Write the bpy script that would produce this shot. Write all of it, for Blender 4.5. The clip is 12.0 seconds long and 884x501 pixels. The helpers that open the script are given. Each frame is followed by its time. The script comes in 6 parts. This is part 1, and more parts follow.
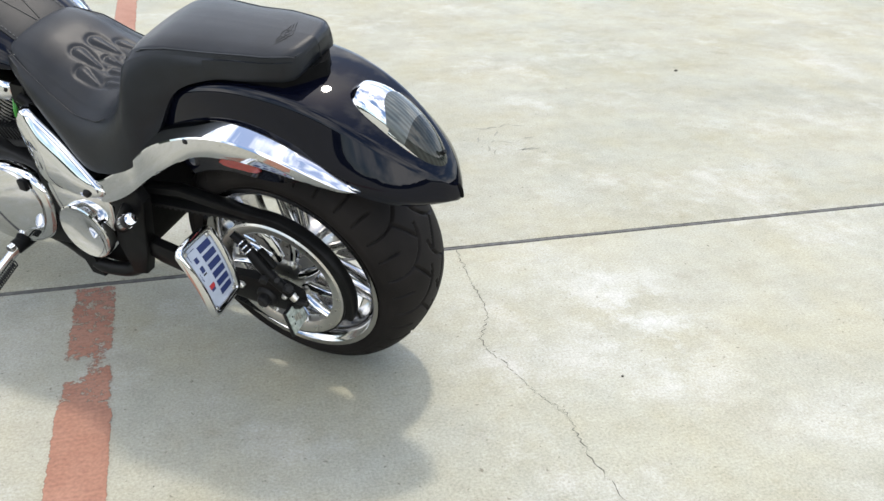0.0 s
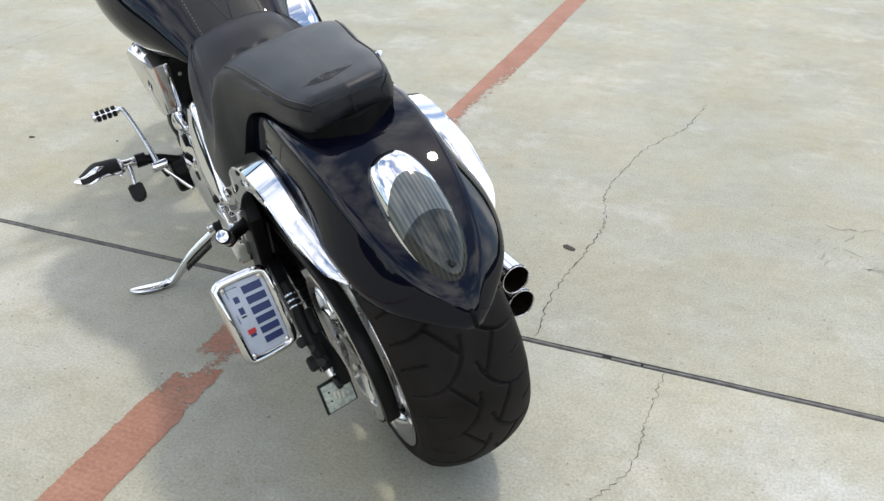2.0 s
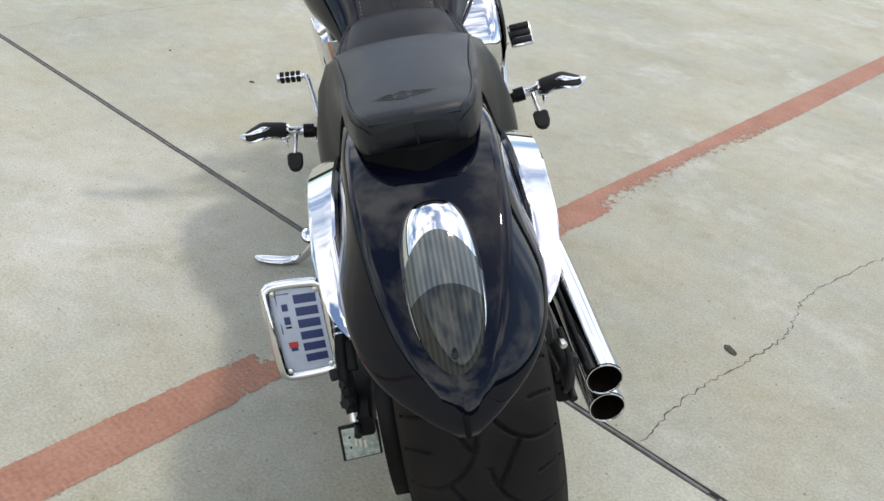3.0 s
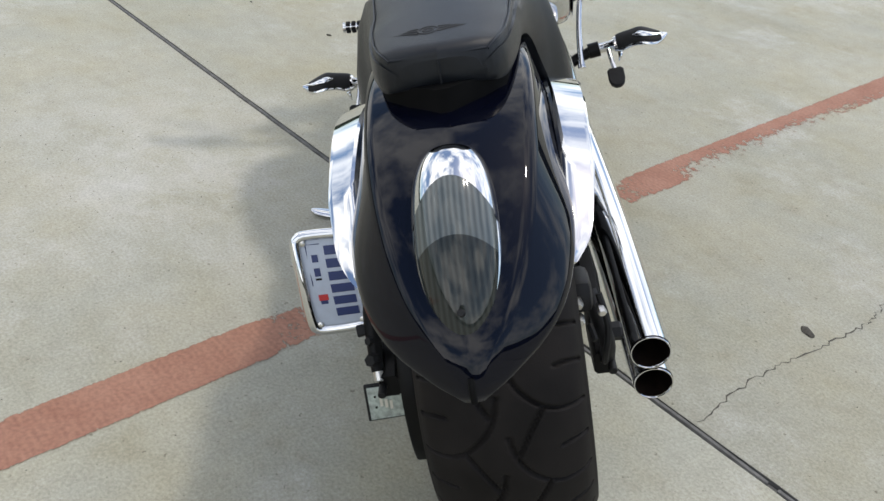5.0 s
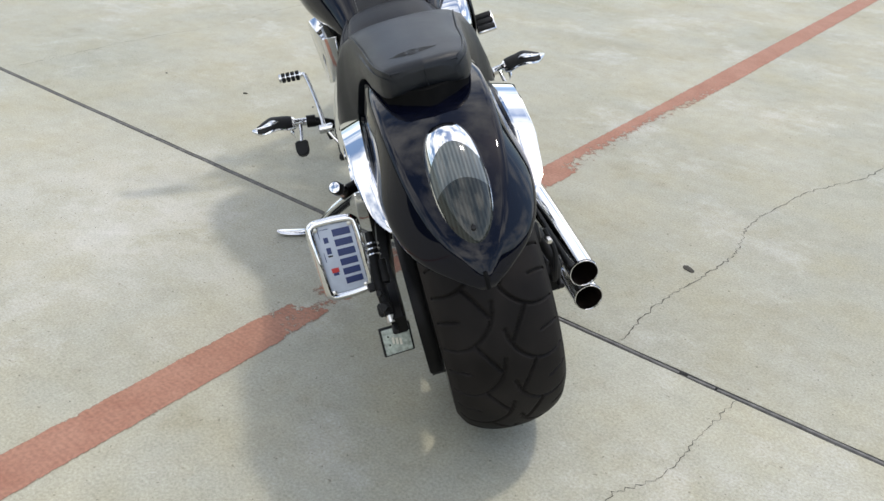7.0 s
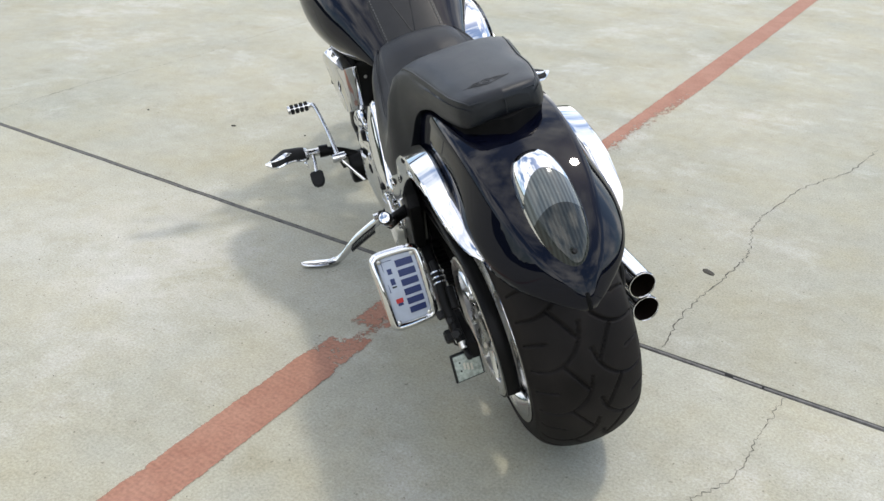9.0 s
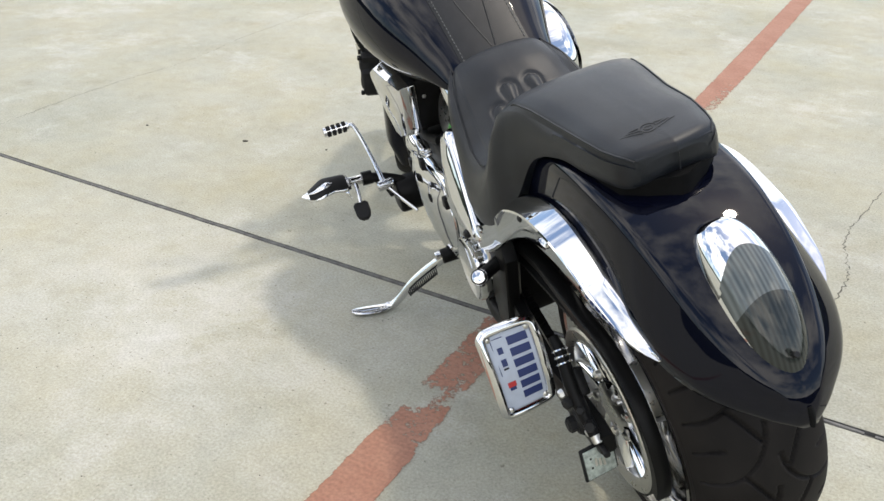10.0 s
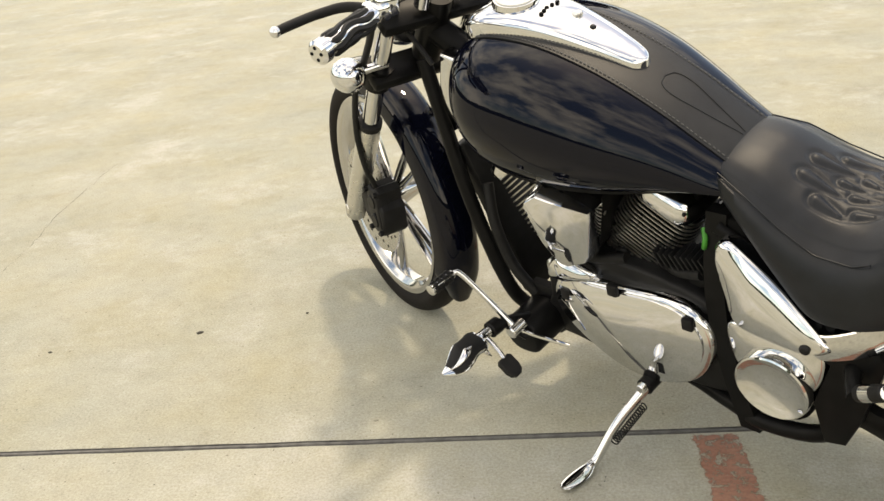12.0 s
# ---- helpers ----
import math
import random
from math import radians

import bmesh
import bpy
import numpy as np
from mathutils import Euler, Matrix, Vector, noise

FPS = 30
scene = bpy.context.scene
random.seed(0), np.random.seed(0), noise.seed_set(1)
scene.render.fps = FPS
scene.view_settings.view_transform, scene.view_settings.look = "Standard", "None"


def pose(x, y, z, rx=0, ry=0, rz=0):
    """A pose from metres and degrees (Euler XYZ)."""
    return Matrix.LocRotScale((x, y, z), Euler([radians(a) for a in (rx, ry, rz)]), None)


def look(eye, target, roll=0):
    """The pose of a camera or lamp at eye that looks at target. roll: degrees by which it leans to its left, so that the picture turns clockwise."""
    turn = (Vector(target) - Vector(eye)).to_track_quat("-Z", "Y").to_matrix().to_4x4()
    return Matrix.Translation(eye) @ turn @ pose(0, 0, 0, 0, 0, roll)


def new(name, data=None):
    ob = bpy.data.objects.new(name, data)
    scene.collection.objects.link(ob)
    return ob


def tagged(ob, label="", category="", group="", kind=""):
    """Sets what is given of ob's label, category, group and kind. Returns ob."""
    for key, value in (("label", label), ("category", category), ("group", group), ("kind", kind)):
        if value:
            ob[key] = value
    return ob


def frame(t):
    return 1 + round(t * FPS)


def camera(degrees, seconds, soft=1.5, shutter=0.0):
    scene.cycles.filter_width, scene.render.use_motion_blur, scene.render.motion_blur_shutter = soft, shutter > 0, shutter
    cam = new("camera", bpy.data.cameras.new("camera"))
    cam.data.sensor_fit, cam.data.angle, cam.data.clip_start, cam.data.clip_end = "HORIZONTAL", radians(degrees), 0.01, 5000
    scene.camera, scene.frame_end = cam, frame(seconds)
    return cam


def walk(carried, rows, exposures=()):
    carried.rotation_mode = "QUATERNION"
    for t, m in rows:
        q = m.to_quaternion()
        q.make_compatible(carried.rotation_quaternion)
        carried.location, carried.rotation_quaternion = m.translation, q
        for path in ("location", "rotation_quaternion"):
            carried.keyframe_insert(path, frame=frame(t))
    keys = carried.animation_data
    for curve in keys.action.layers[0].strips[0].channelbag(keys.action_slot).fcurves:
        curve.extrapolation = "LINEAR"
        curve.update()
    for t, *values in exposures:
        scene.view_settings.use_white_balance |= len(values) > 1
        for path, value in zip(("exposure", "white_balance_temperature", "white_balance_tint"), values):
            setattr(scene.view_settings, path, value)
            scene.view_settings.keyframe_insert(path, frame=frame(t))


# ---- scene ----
cam = camera(53.5, 12.0)
PATH = [
    (0, (0.084, 0.161, 1.154), (0.582, 1.845, 0.196), 2.2),
    (0.5, (0.259, 0.258, 1.131), (0.647, 1.96, 0.154), 1.3),
    (1, (0.466, 0.404, 1.144), (0.713, 2.128, 0.161), 1.1),
    (1.5, (0.666, 0.471, 1.153), (0.331, 2.185, 0.179), 1.6),
    (2, (0.8, 0.579, 1.147), (0.193, 2.217, 0.174), 1.1),
    (2.5, (0.855, 0.735, 1.153), (0.038, 2.253, 0.139), 1.8),
    (3, (0.91, 0.905, 1.136), (-0.169, 2.254, 0.128), 8.4),
    (3.2, (0.919, 0.964, 1.128), (-0.227, 2.226, 0.082), 9.9),
    (4.8, (0.872, 1.069, 1.092), (-0.281, 2.233, -0.055), 8.2),
    (5, (0.933, 1.011, 1.089), (-0.262, 2.183, -0.005), 7.4),
    (5.5, (1.013, 0.909, 1.094), (-0.153, 2.125, 0.015), 4.7),
    (6, (1.029, 0.761, 1.103), (-0.026, 2.111, 0.072), 4.4),
    (6.5, (1.052, 0.634, 1.133), (0.029, 2.043, 0.149), 5.1),
    (6.7, (1.076, 0.607, 1.146), (0.022, 2.003, 0.176), 3.7),
    (8.3, (1.185, 0.487, 1.188), (0.167, 1.975, 0.322), 5.8),
    (8.5, (1.079, 0.494, 1.168), (0.074, 2.014, 0.343), 3.5),
    (9, (0.919, 0.431, 1.178), (-0.027, 1.927, 0.247), 1.8),
    (9.5, (0.722, 0.529, 1.15), (-0.14, 2.061, 0.196), 0.5),
    (10, (0.538, 0.601, 1.165), (-0.344, 2.108, 0.189), 0.5),
    (10.5, (0.253, 0.594, 1.136), (-0.514, 2.15, 0.142), 0.3),
    (11, (-0.017, 0.605, 1.148), (-0.529, 2.301, 0.219), -1.0),
    (11.5, (-0.284, 0.7, 1.144), (-0.81, 2.412, 0.255), -3.7),
    (11.6, (-0.338, 0.704, 1.15), (-0.795, 2.454, 0.295), -2.9),
    (12, (-0.579, 0.646, 1.167), (-0.772, 2.453, 0.333), -5.7),
]
EXPOSURES = [
    (0.0, 0.92, 6500, 10),
    (1.5, 0.70, 6500, 10),
    (3.0, 0.49, 6500, 10),
    (5.0, 0.30, 6500, 10),
    (5.5, 0.43, 6500, 10),
    (6.5, 0.52, 6500, 10),
    (9.5, 0.65, 6500, 10),
    (10.5, 0.97, 7000, 10),
    (11.0, 1.29, 6600, 10),
    (11.3, 0.92, 7400, 10),
    (11.6, 0.79, 8000, 10),
    (12.0, 0.75, 8300, 10),
]
walk(cam, [(t, look(eye, target, roll)) for t, eye, target, roll in PATH], EXPOSURES)

# ---- light ----
SUN_DIR = Vector((0.15, 0.30, 1.0)).normalized()
sun = new("sun", bpy.data.lights.new("sun", "SUN"))
sun.data.energy, sun.data.angle, sun.data.color = 1.05, radians(4.0), (1.0, 0.93, 0.82)
sun.matrix_world = look((1.5, 3.0, 10.0), (0.0, 0.0, 0.0))
sky = bpy.data.worlds.new("sky")
scene.world = sky
sky.use_nodes = True


def sky_nodes():
    n, l = sky.node_tree.nodes, sky.node_tree.links
    n.clear()
    air = n.new("ShaderNodeTexSky")
    air.sky_type, air.sun_disc = "NISHITA", False
    air.sun_elevation, air.sun_rotation = math.asin(SUN_DIR.z), math.atan2(SUN_DIR.x, SUN_DIR.y)
    co = n.new("ShaderNodeTexCoord")
    flat = n.new("ShaderNodeMapping")
    flat.inputs["Scale"].default_value = (1.0, 1.0, 1.5)
    big = n.new("ShaderNodeTexNoise")
    big.inputs["Scale"].default_value, big.inputs["Detail"].default_value, big.inputs["Roughness"].default_value = 2.8, 10.0, 0.58
    puff = n.new("ShaderNodeValToRGB")
    puff.color_ramp.elements[0].position, puff.color_ramp.elements[1].position = 0.43, 0.64
    white = n.new("ShaderNodeRGB")
    white.outputs[0].default_value = (12.4, 12.3, 12.1, 1.0)
    mix = n.new("ShaderNodeMixRGB")
    back, out = n.new("ShaderNodeBackground"), n.new("ShaderNodeOutputWorld")
    back.inputs["Strength"].default_value = 0.15
    l.new(co.outputs["Generated"], flat.inputs["Vector"])
    l.new(flat.outputs["Vector"], big.inputs["Vector"])
    l.new(big.outputs["Fac"], puff.inputs["Fac"])
    l.new(puff.outputs["Color"], mix.inputs["Fac"])
    l.new(air.outputs["Color"], mix.inputs["Color1"])
    l.new(white.outputs[0], mix.inputs["Color2"])
    l.new(mix.outputs["Color"], back.inputs["Color"])
    l.new(back.outputs["Background"], out.inputs["Surface"])


sky_nodes()


# ---- materials ----
def material(name, color, rough=0.5, metal=0.0, coat=0.0, vary=0.0, scale=20.0, bump=0.0, bump_scale=200.0, spec=0.5, rvary=0.0):
    """A principled material with noise in its colour, gloss and relief; scales are per metre."""
    m = bpy.data.materials.new(name)
    m.use_nodes = True
    n, l = m.node_tree.nodes, m.node_tree.links
    b = n["Principled BSDF"]
    b.inputs["Base Color"].default_value = (*color, 1.0)
    b.inputs["Roughness"].default_value = rough
    b.inputs["Metallic"].default_value = metal
    b.inputs["Coat Weight"].default_value = coat
    b.inputs["Coat Roughness"].default_value = 0.03
    b.inputs["Coat IOR"].default_value = 1.37
    b.inputs["Specular IOR Level"].default_value = spec
    co = n.new("ShaderNodeTexCoord")
    if vary or rvary:
        t = n.new("ShaderNodeTexNoise")
        t.inputs["Scale"].default_value, t.inputs["Detail"].default_value = scale, 6.0
        l.new(co.outputs["Object"], t.inputs["Vector"])
        if vary:
            r = n.new("ShaderNodeValToRGB")
            r.color_ramp.elements[0].position, r.color_ramp.elements[1].position = 0.3, 0.7
            r.color_ramp.elements[0].color = (*[c * (1 - vary) for c in color], 1.0)
            r.color_ramp.elements[1].color = (*[min(1.0, c * (1 + vary)) for c in color], 1.0)
            l.new(t.outputs["Fac"], r.inputs["Fac"])
            l.new(r.outputs["Color"], b.inputs["Base Color"])
        if rvary:
            q = n.new("ShaderNodeMapRange")
            q.inputs["To Min"].default_value, q.inputs["To Max"].default_value = max(0.0, rough - rvary), rough + rvary
            l.new(t.outputs["Fac"], q.inputs["Value"])
            l.new(q.outputs["Result"], b.inputs["Roughness"])
    if bump:
        t = n.new("ShaderNodeTexNoise")
        t.inputs["Scale"].default_value, t.inputs["Detail"].default_value = bump_scale, 4.0
        k = n.new("ShaderNodeBump")
        k.inputs["Strength"].default_value, k.inputs["Distance"].default_value = bump, 0.001
        l.new(co.outputs["Object"], t.inputs["Vector"])
        l.new(t.outputs["Fac"], k.inputs["Height"])
        l.new(k.outputs["Normal"], b.inputs["Normal"])
    return m


CHROME = material("chrome", (0.68, 0.685, 0.69), 0.04, 1.0, rvary=0.03, scale=30.0)
ALLOY = material("brushed_alloy", (0.62, 0.61, 0.58), 0.3, 1.0, rvary=0.12, scale=60.0, bump=0.1, bump_scale=400.0)
POLISHED = material("polished_alloy", (0.52, 0.515, 0.505), 0.11, 1.0, rvary=0.06, scale=50.0)
DISC = material("disc_steel", (0.5, 0.49, 0.47), 0.28, 1.0, rvary=0.1, scale=80.0)
PAINT = material("black_blue_paint", (0.0017, 0.0022, 0.0060), 0.3, 0.0, coat=0.85, spec=0.0)
BLACK = material("black_enamel", (0.006, 0.006, 0.006), 0.34, 0.0, vary=0.3, scale=25.0, rvary=0.12, spec=0.10)
SATIN = material("dark_satin_metal", (0.008, 0.008, 0.0082), 0.5, 0.0, vary=0.35, scale=40.0, bump=0.15, spec=0.22)
RUBBER = material("black_rubber", (0.007, 0.007, 0.007), 0.58, 0.0, vary=0.3, scale=60.0, bump=0.2, bump_scale=600.0, spec=0.25)
TYRE = material("tyre_rubber", (0.0105, 0.0090, 0.0082), 0.64, 0.0, vary=0.4, scale=14.0, bump=0.25, bump_scale=500.0, spec=0.12, rvary=0.12)
LEATHER = material("black_seat_vinyl", (0.0070, 0.0086, 0.0112), 0.38, 0.0, vary=0.25, scale=30.0, bump=0.3, bump_scale=900.0, spec=0.30, rvary=0.06)
BIB = material("grey_black_leather", (0.0085, 0.0092, 0.0100), 0.40, 0.0, vary=0.25, scale=30.0, bump=0.35, bump_scale=700.0, spec=0.28)
THREAD = material("grey_thread", (0.085, 0.085, 0.082), 0.8)
DARK = material("sooty_black", (0.004, 0.004, 0.004), 0.8, vary=0.3, scale=40.0, spec=0.1)
PLATE = material("white_plate", (0.46, 0.51, 0.60), 0.4, 0.0, vary=0.05, scale=60.0)
INK = material("blue_ink", (0.02, 0.035, 0.13), 0.45)
RED_INK = material("red_ink", (0.5, 0.03, 0.03), 0.45)
SMOKE = material("smoked_lens", (0.035, 0.038, 0.034), 0.12, 0.0, coat=0.65, spec=0.12)
LENS_TOP = material("lighter_lens", (0.10, 0.11, 0.105), 0.12, 0.0, coat=0.9, spec=0.12)
GLASS_GREY = material("grey_reflector", (0.33, 0.37, 0.33), 0.25, 0.0, coat=0.6, vary=0.35, scale=120.0)
FACE = material("gauge_face", (0.55, 0.55, 0.52), 0.3, 0.0, coat=0.6)
SOOT = material("sooty_brown", (0.022, 0.014, 0.010), 0.55, 0.6, vary=0.4, scale=60.0)
RED_GLASS = material("red_reflector", (0.24, 0.010, 0.008), 0.18, 0.0, coat=0.7, vary=0.2, scale=150.0)
GREEN = material("green_wire", (0.03, 0.22, 0.02), 0.45)
STAIN = material("dark_debris", (0.05, 0.045, 0.035), 0.9, vary=0.4, scale=200.0)
JOINT = material("joint_sealant", (0.115, 0.112, 0.105), 0.85, vary=0.35, scale=40.0, bump=0.3)
CRACK = material("crack_shadow", (0.085, 0.077, 0.062), 0.95, vary=0.5, scale=40.0)


def lens_ribs(lens, low, high):
    """Upright flutes inside the tail lens."""
    n, l = lens.node_tree.nodes, lens.node_tree.links
    co, w, k = n.new("ShaderNodeTexCoord"), n.new("ShaderNodeTexWave"), n.new("ShaderNodeBump")
    w.bands_direction = "Y"
    w.inputs["Scale"].default_value = 55.0
    k.inputs["Strength"].default_value, k.inputs["Distance"].default_value = 0.10, 0.002
    r = n.new("ShaderNodeValToRGB")
    r.color_ramp.elements[0].color, r.color_ramp.elements[1].color = low, high
    b = n["Principled BSDF"]
    l.new(co.outputs["Object"], w.inputs["Vector"])
    l.new(w.outputs["Fac"], k.inputs["Height"])
    l.new(w.outputs["Fac"], r.inputs["Fac"])
    l.new(r.outputs["Color"], b.inputs["Base Color"])
    l.new(k.outputs["Normal"], b.inputs["Normal"])


lens_ribs(SMOKE, (0.016, 0.018, 0.016, 1), (0.030, 0.034, 0.031, 1))
lens_ribs(LENS_TOP, (0.060, 0.069, 0.068, 1), (0.110, 0.124, 0.122, 1))
for glassy in (SMOKE, LENS_TOP):
    glassy.node_tree.nodes["Principled BSDF"].inputs["Coat IOR"].default_value = 1.46


def concrete():
    m = bpy.data.materials.new("concrete")
    m.use_nodes = True
    n, l = m.node_tree.nodes, m.node_tree.links
    b = n["Principled BSDF"]
    b.inputs["Roughness"].default_value = 0.85
    b.inputs["Specular IOR Level"].default_value = 0.3
    co = n.new("ShaderNodeTexCoord")

    def tex(scale, detail, rough=0.55, stretch=None):
        t = n.new("ShaderNodeTexNoise")
        t.inputs["Scale"].default_value, t.inputs["Detail"].default_value, t.inputs["Roughness"].default_value = scale, detail, rough
        if stretch:
            q = n.new("ShaderNodeMapping")
            q.inputs["Scale"].default_value = stretch
            q.inputs["Rotation"].default_value = (0, 0, 0.08)
            l.new(co.outputs["Object"], q.inputs["Vector"])
            l.new(q.outputs["Vector"], t.inputs["Vector"])
        else:
            l.new(co.outputs["Object"], t.inputs["Vector"])
        return t.outputs["Fac"]

    def ramp(fac, lo, hi, a, c):
        r = n.new("ShaderNodeValToRGB")
        r.color_ramp.elements[0].position, r.color_ramp.elements[1].position = lo, hi
        r.color_ramp.elements[0].color, r.color_ramp.elements[1].color = (*a, 1), (*c, 1)
        l.new(fac, r.inputs["Fac"])
        return r.outputs["Color"]

    def mix(kind, fac, a, c):
        x = n.new("ShaderNodeMixRGB")
        x.blend_type = kind
        if isinstance(fac, float):
            x.inputs["Fac"].default_value = fac
        else:
            l.new(fac, x.inputs["Fac"])
        l.new(a, x.inputs["Color1"])
        l.new(c, x.inputs["Color2"])
        return x.outputs["Color"]

    base = ramp(tex(1.6, 8, 0.62), 0.30, 0.70, (0.340, 0.336, 0.276), (0.411, 0.404, 0.338))
    grey = ramp(tex(0.9, 9, 0.68, (1.0, 0.85, 1.0)), 0.46, 0.62, (1, 1, 1), (0.91, 0.935, 0.955))
    warm = ramp(tex(3.4, 6, 0.6), 0.4, 0.7, (1, 1, 1), (1.0, 0.96, 0.86))
    pale = ramp(tex(1.9, 10, 0.76), 0.53, 0.68, (0, 0, 0), (0.60, 0.60, 0.60))
    streak = ramp(tex(5.0, 9, 0.74), 0.54, 0.76, (1, 1, 1), (0.86, 0.83, 0.78))
    grain = ramp(tex(170, 5, 0.7), 0.3, 0.72, (0.73, 0.73, 0.715), (1.20, 1.20, 1.20))
    mottle = ramp(tex(17, 6, 0.72), 0.34, 0.68, (0.93, 0.925, 0.91), (1.05, 1.05, 1.055))
    pits = ramp(tex(210, 2, 0.5), 0.69, 0.73, (1, 1, 1), (0.62, 0.60, 0.56))
    speck = ramp(tex(75, 2, 0.5), 0.70, 0.735, (1, 1, 1), (0.45, 0.42, 0.38))
    stain = ramp(tex(2.4, 9, 0.72, (0.55, 1.25, 1.0)), 0.42, 0.72, (1.03, 1.03, 1.03), (0.84, 0.835, 0.82))
    place = n.new("ShaderNodeSeparateXYZ")
    l.new(co.outputs["Object"], place.inputs["Vector"])
    span = n.new("ShaderNodeMapRange")
    span.inputs["From Min"].default_value, span.inputs["From Max"].default_value = -0.2, 1.4
    l.new(place.outputs["X"], span.inputs["Value"])
    white = n.new("ShaderNodeRGB")
    white.outputs[0].default_value = (0.52, 0.51, 0.48, 1)
    c = mix("MULTIPLY", 1.0, base, grey)
    c = mix("MULTIPLY", 1.0, c, warm)
    c = mix("MULTIPLY", 1.0, c, streak)
    c = mix("MULTIPLY", span.outputs["Result"], c, stain)
    c = mix("MIX", pale, c, white.outputs[0])

    def patch(cx, cy, rx, ry, strength, lo, hi, scale):
        """A ragged blot of its own round (cx, cy): 0 outside, up to strength inside."""
        q, d, r = n.new("ShaderNodeMapping"), n.new("ShaderNodeVectorMath"), n.new("ShaderNodeMapRange")
        q.inputs["Scale"].default_value, q.inputs["Location"].default_value = (1 / rx, 1 / ry, 0), (-cx / rx, -cy / ry, 0)
        d.operation = "LENGTH"
        r.inputs["From Min"].default_value, r.inputs["From Max"].default_value = 1.2, 0.15
        r.inputs["To Max"].default_value = strength
        l.new(co.outputs["Object"], q.inputs["Vector"])
        l.new(q.outputs["Vector"], d.inputs[0])
        l.new(d.outputs["Value"], r.inputs["Value"])
        k = n.new("ShaderNodeMath")
        k.operation = "MULTIPLY"
        l.new(r.outputs["Result"], k.inputs[0])
        l.new(ramp(tex(scale, 9, 0.74), lo, hi, (0, 0, 0), (1, 1, 1)), k.inputs[1])
        return k.outputs[0]

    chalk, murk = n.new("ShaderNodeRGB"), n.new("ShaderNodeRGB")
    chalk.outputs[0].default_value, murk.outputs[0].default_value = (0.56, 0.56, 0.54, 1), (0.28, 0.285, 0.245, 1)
    c = mix("MIX", patch(1.06, 1.76, 0.20, 0.34, 0.75, 0.44, 0.62, 6.5), c, chalk.outputs[0])
    c = mix("MIX", patch(1.33, 1.31, 0.22, 0.10, 0.45, 0.40, 0.60, 7.0), c, chalk.outputs[0])
    c = mix("MIX", patch(-0.92, 1.80, 0.75, 0.42, 0.62, 0.36, 0.66, 5.0), c, chalk.outputs[0])
    c = mix("MIX", patch(0.80, 3.10, 0.55, 0.75, 0.65, 0.40, 0.66, 3.2), c, murk.outputs[0])
    c = mix("MIX", patch(2.40, 3.20, 0.90, 0.35, 0.60, 0.40, 0.66, 3.0), c, murk.outputs[0])
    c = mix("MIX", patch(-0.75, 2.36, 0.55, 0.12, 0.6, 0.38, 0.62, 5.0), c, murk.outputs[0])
    c = mix("MULTIPLY", 1.0, c, grain)
    c = mix("MULTIPLY", 1.0, c, mottle)
    c = mix("MULTIPLY", 0.8, c, pits)
    c = mix("MULTIPLY", 0.75, c, speck)
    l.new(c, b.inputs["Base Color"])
    k = n.new("ShaderNodeBump")
    k.inputs["Strength"].default_value, k.inputs["Distance"].default_value = 0.35, 0.002
    l.new(tex(240, 6, 0.7), k.inputs["Height"])
    l.new(k.outputs["Normal"], b.inputs["Normal"])
    return m


CONCRETE = concrete()


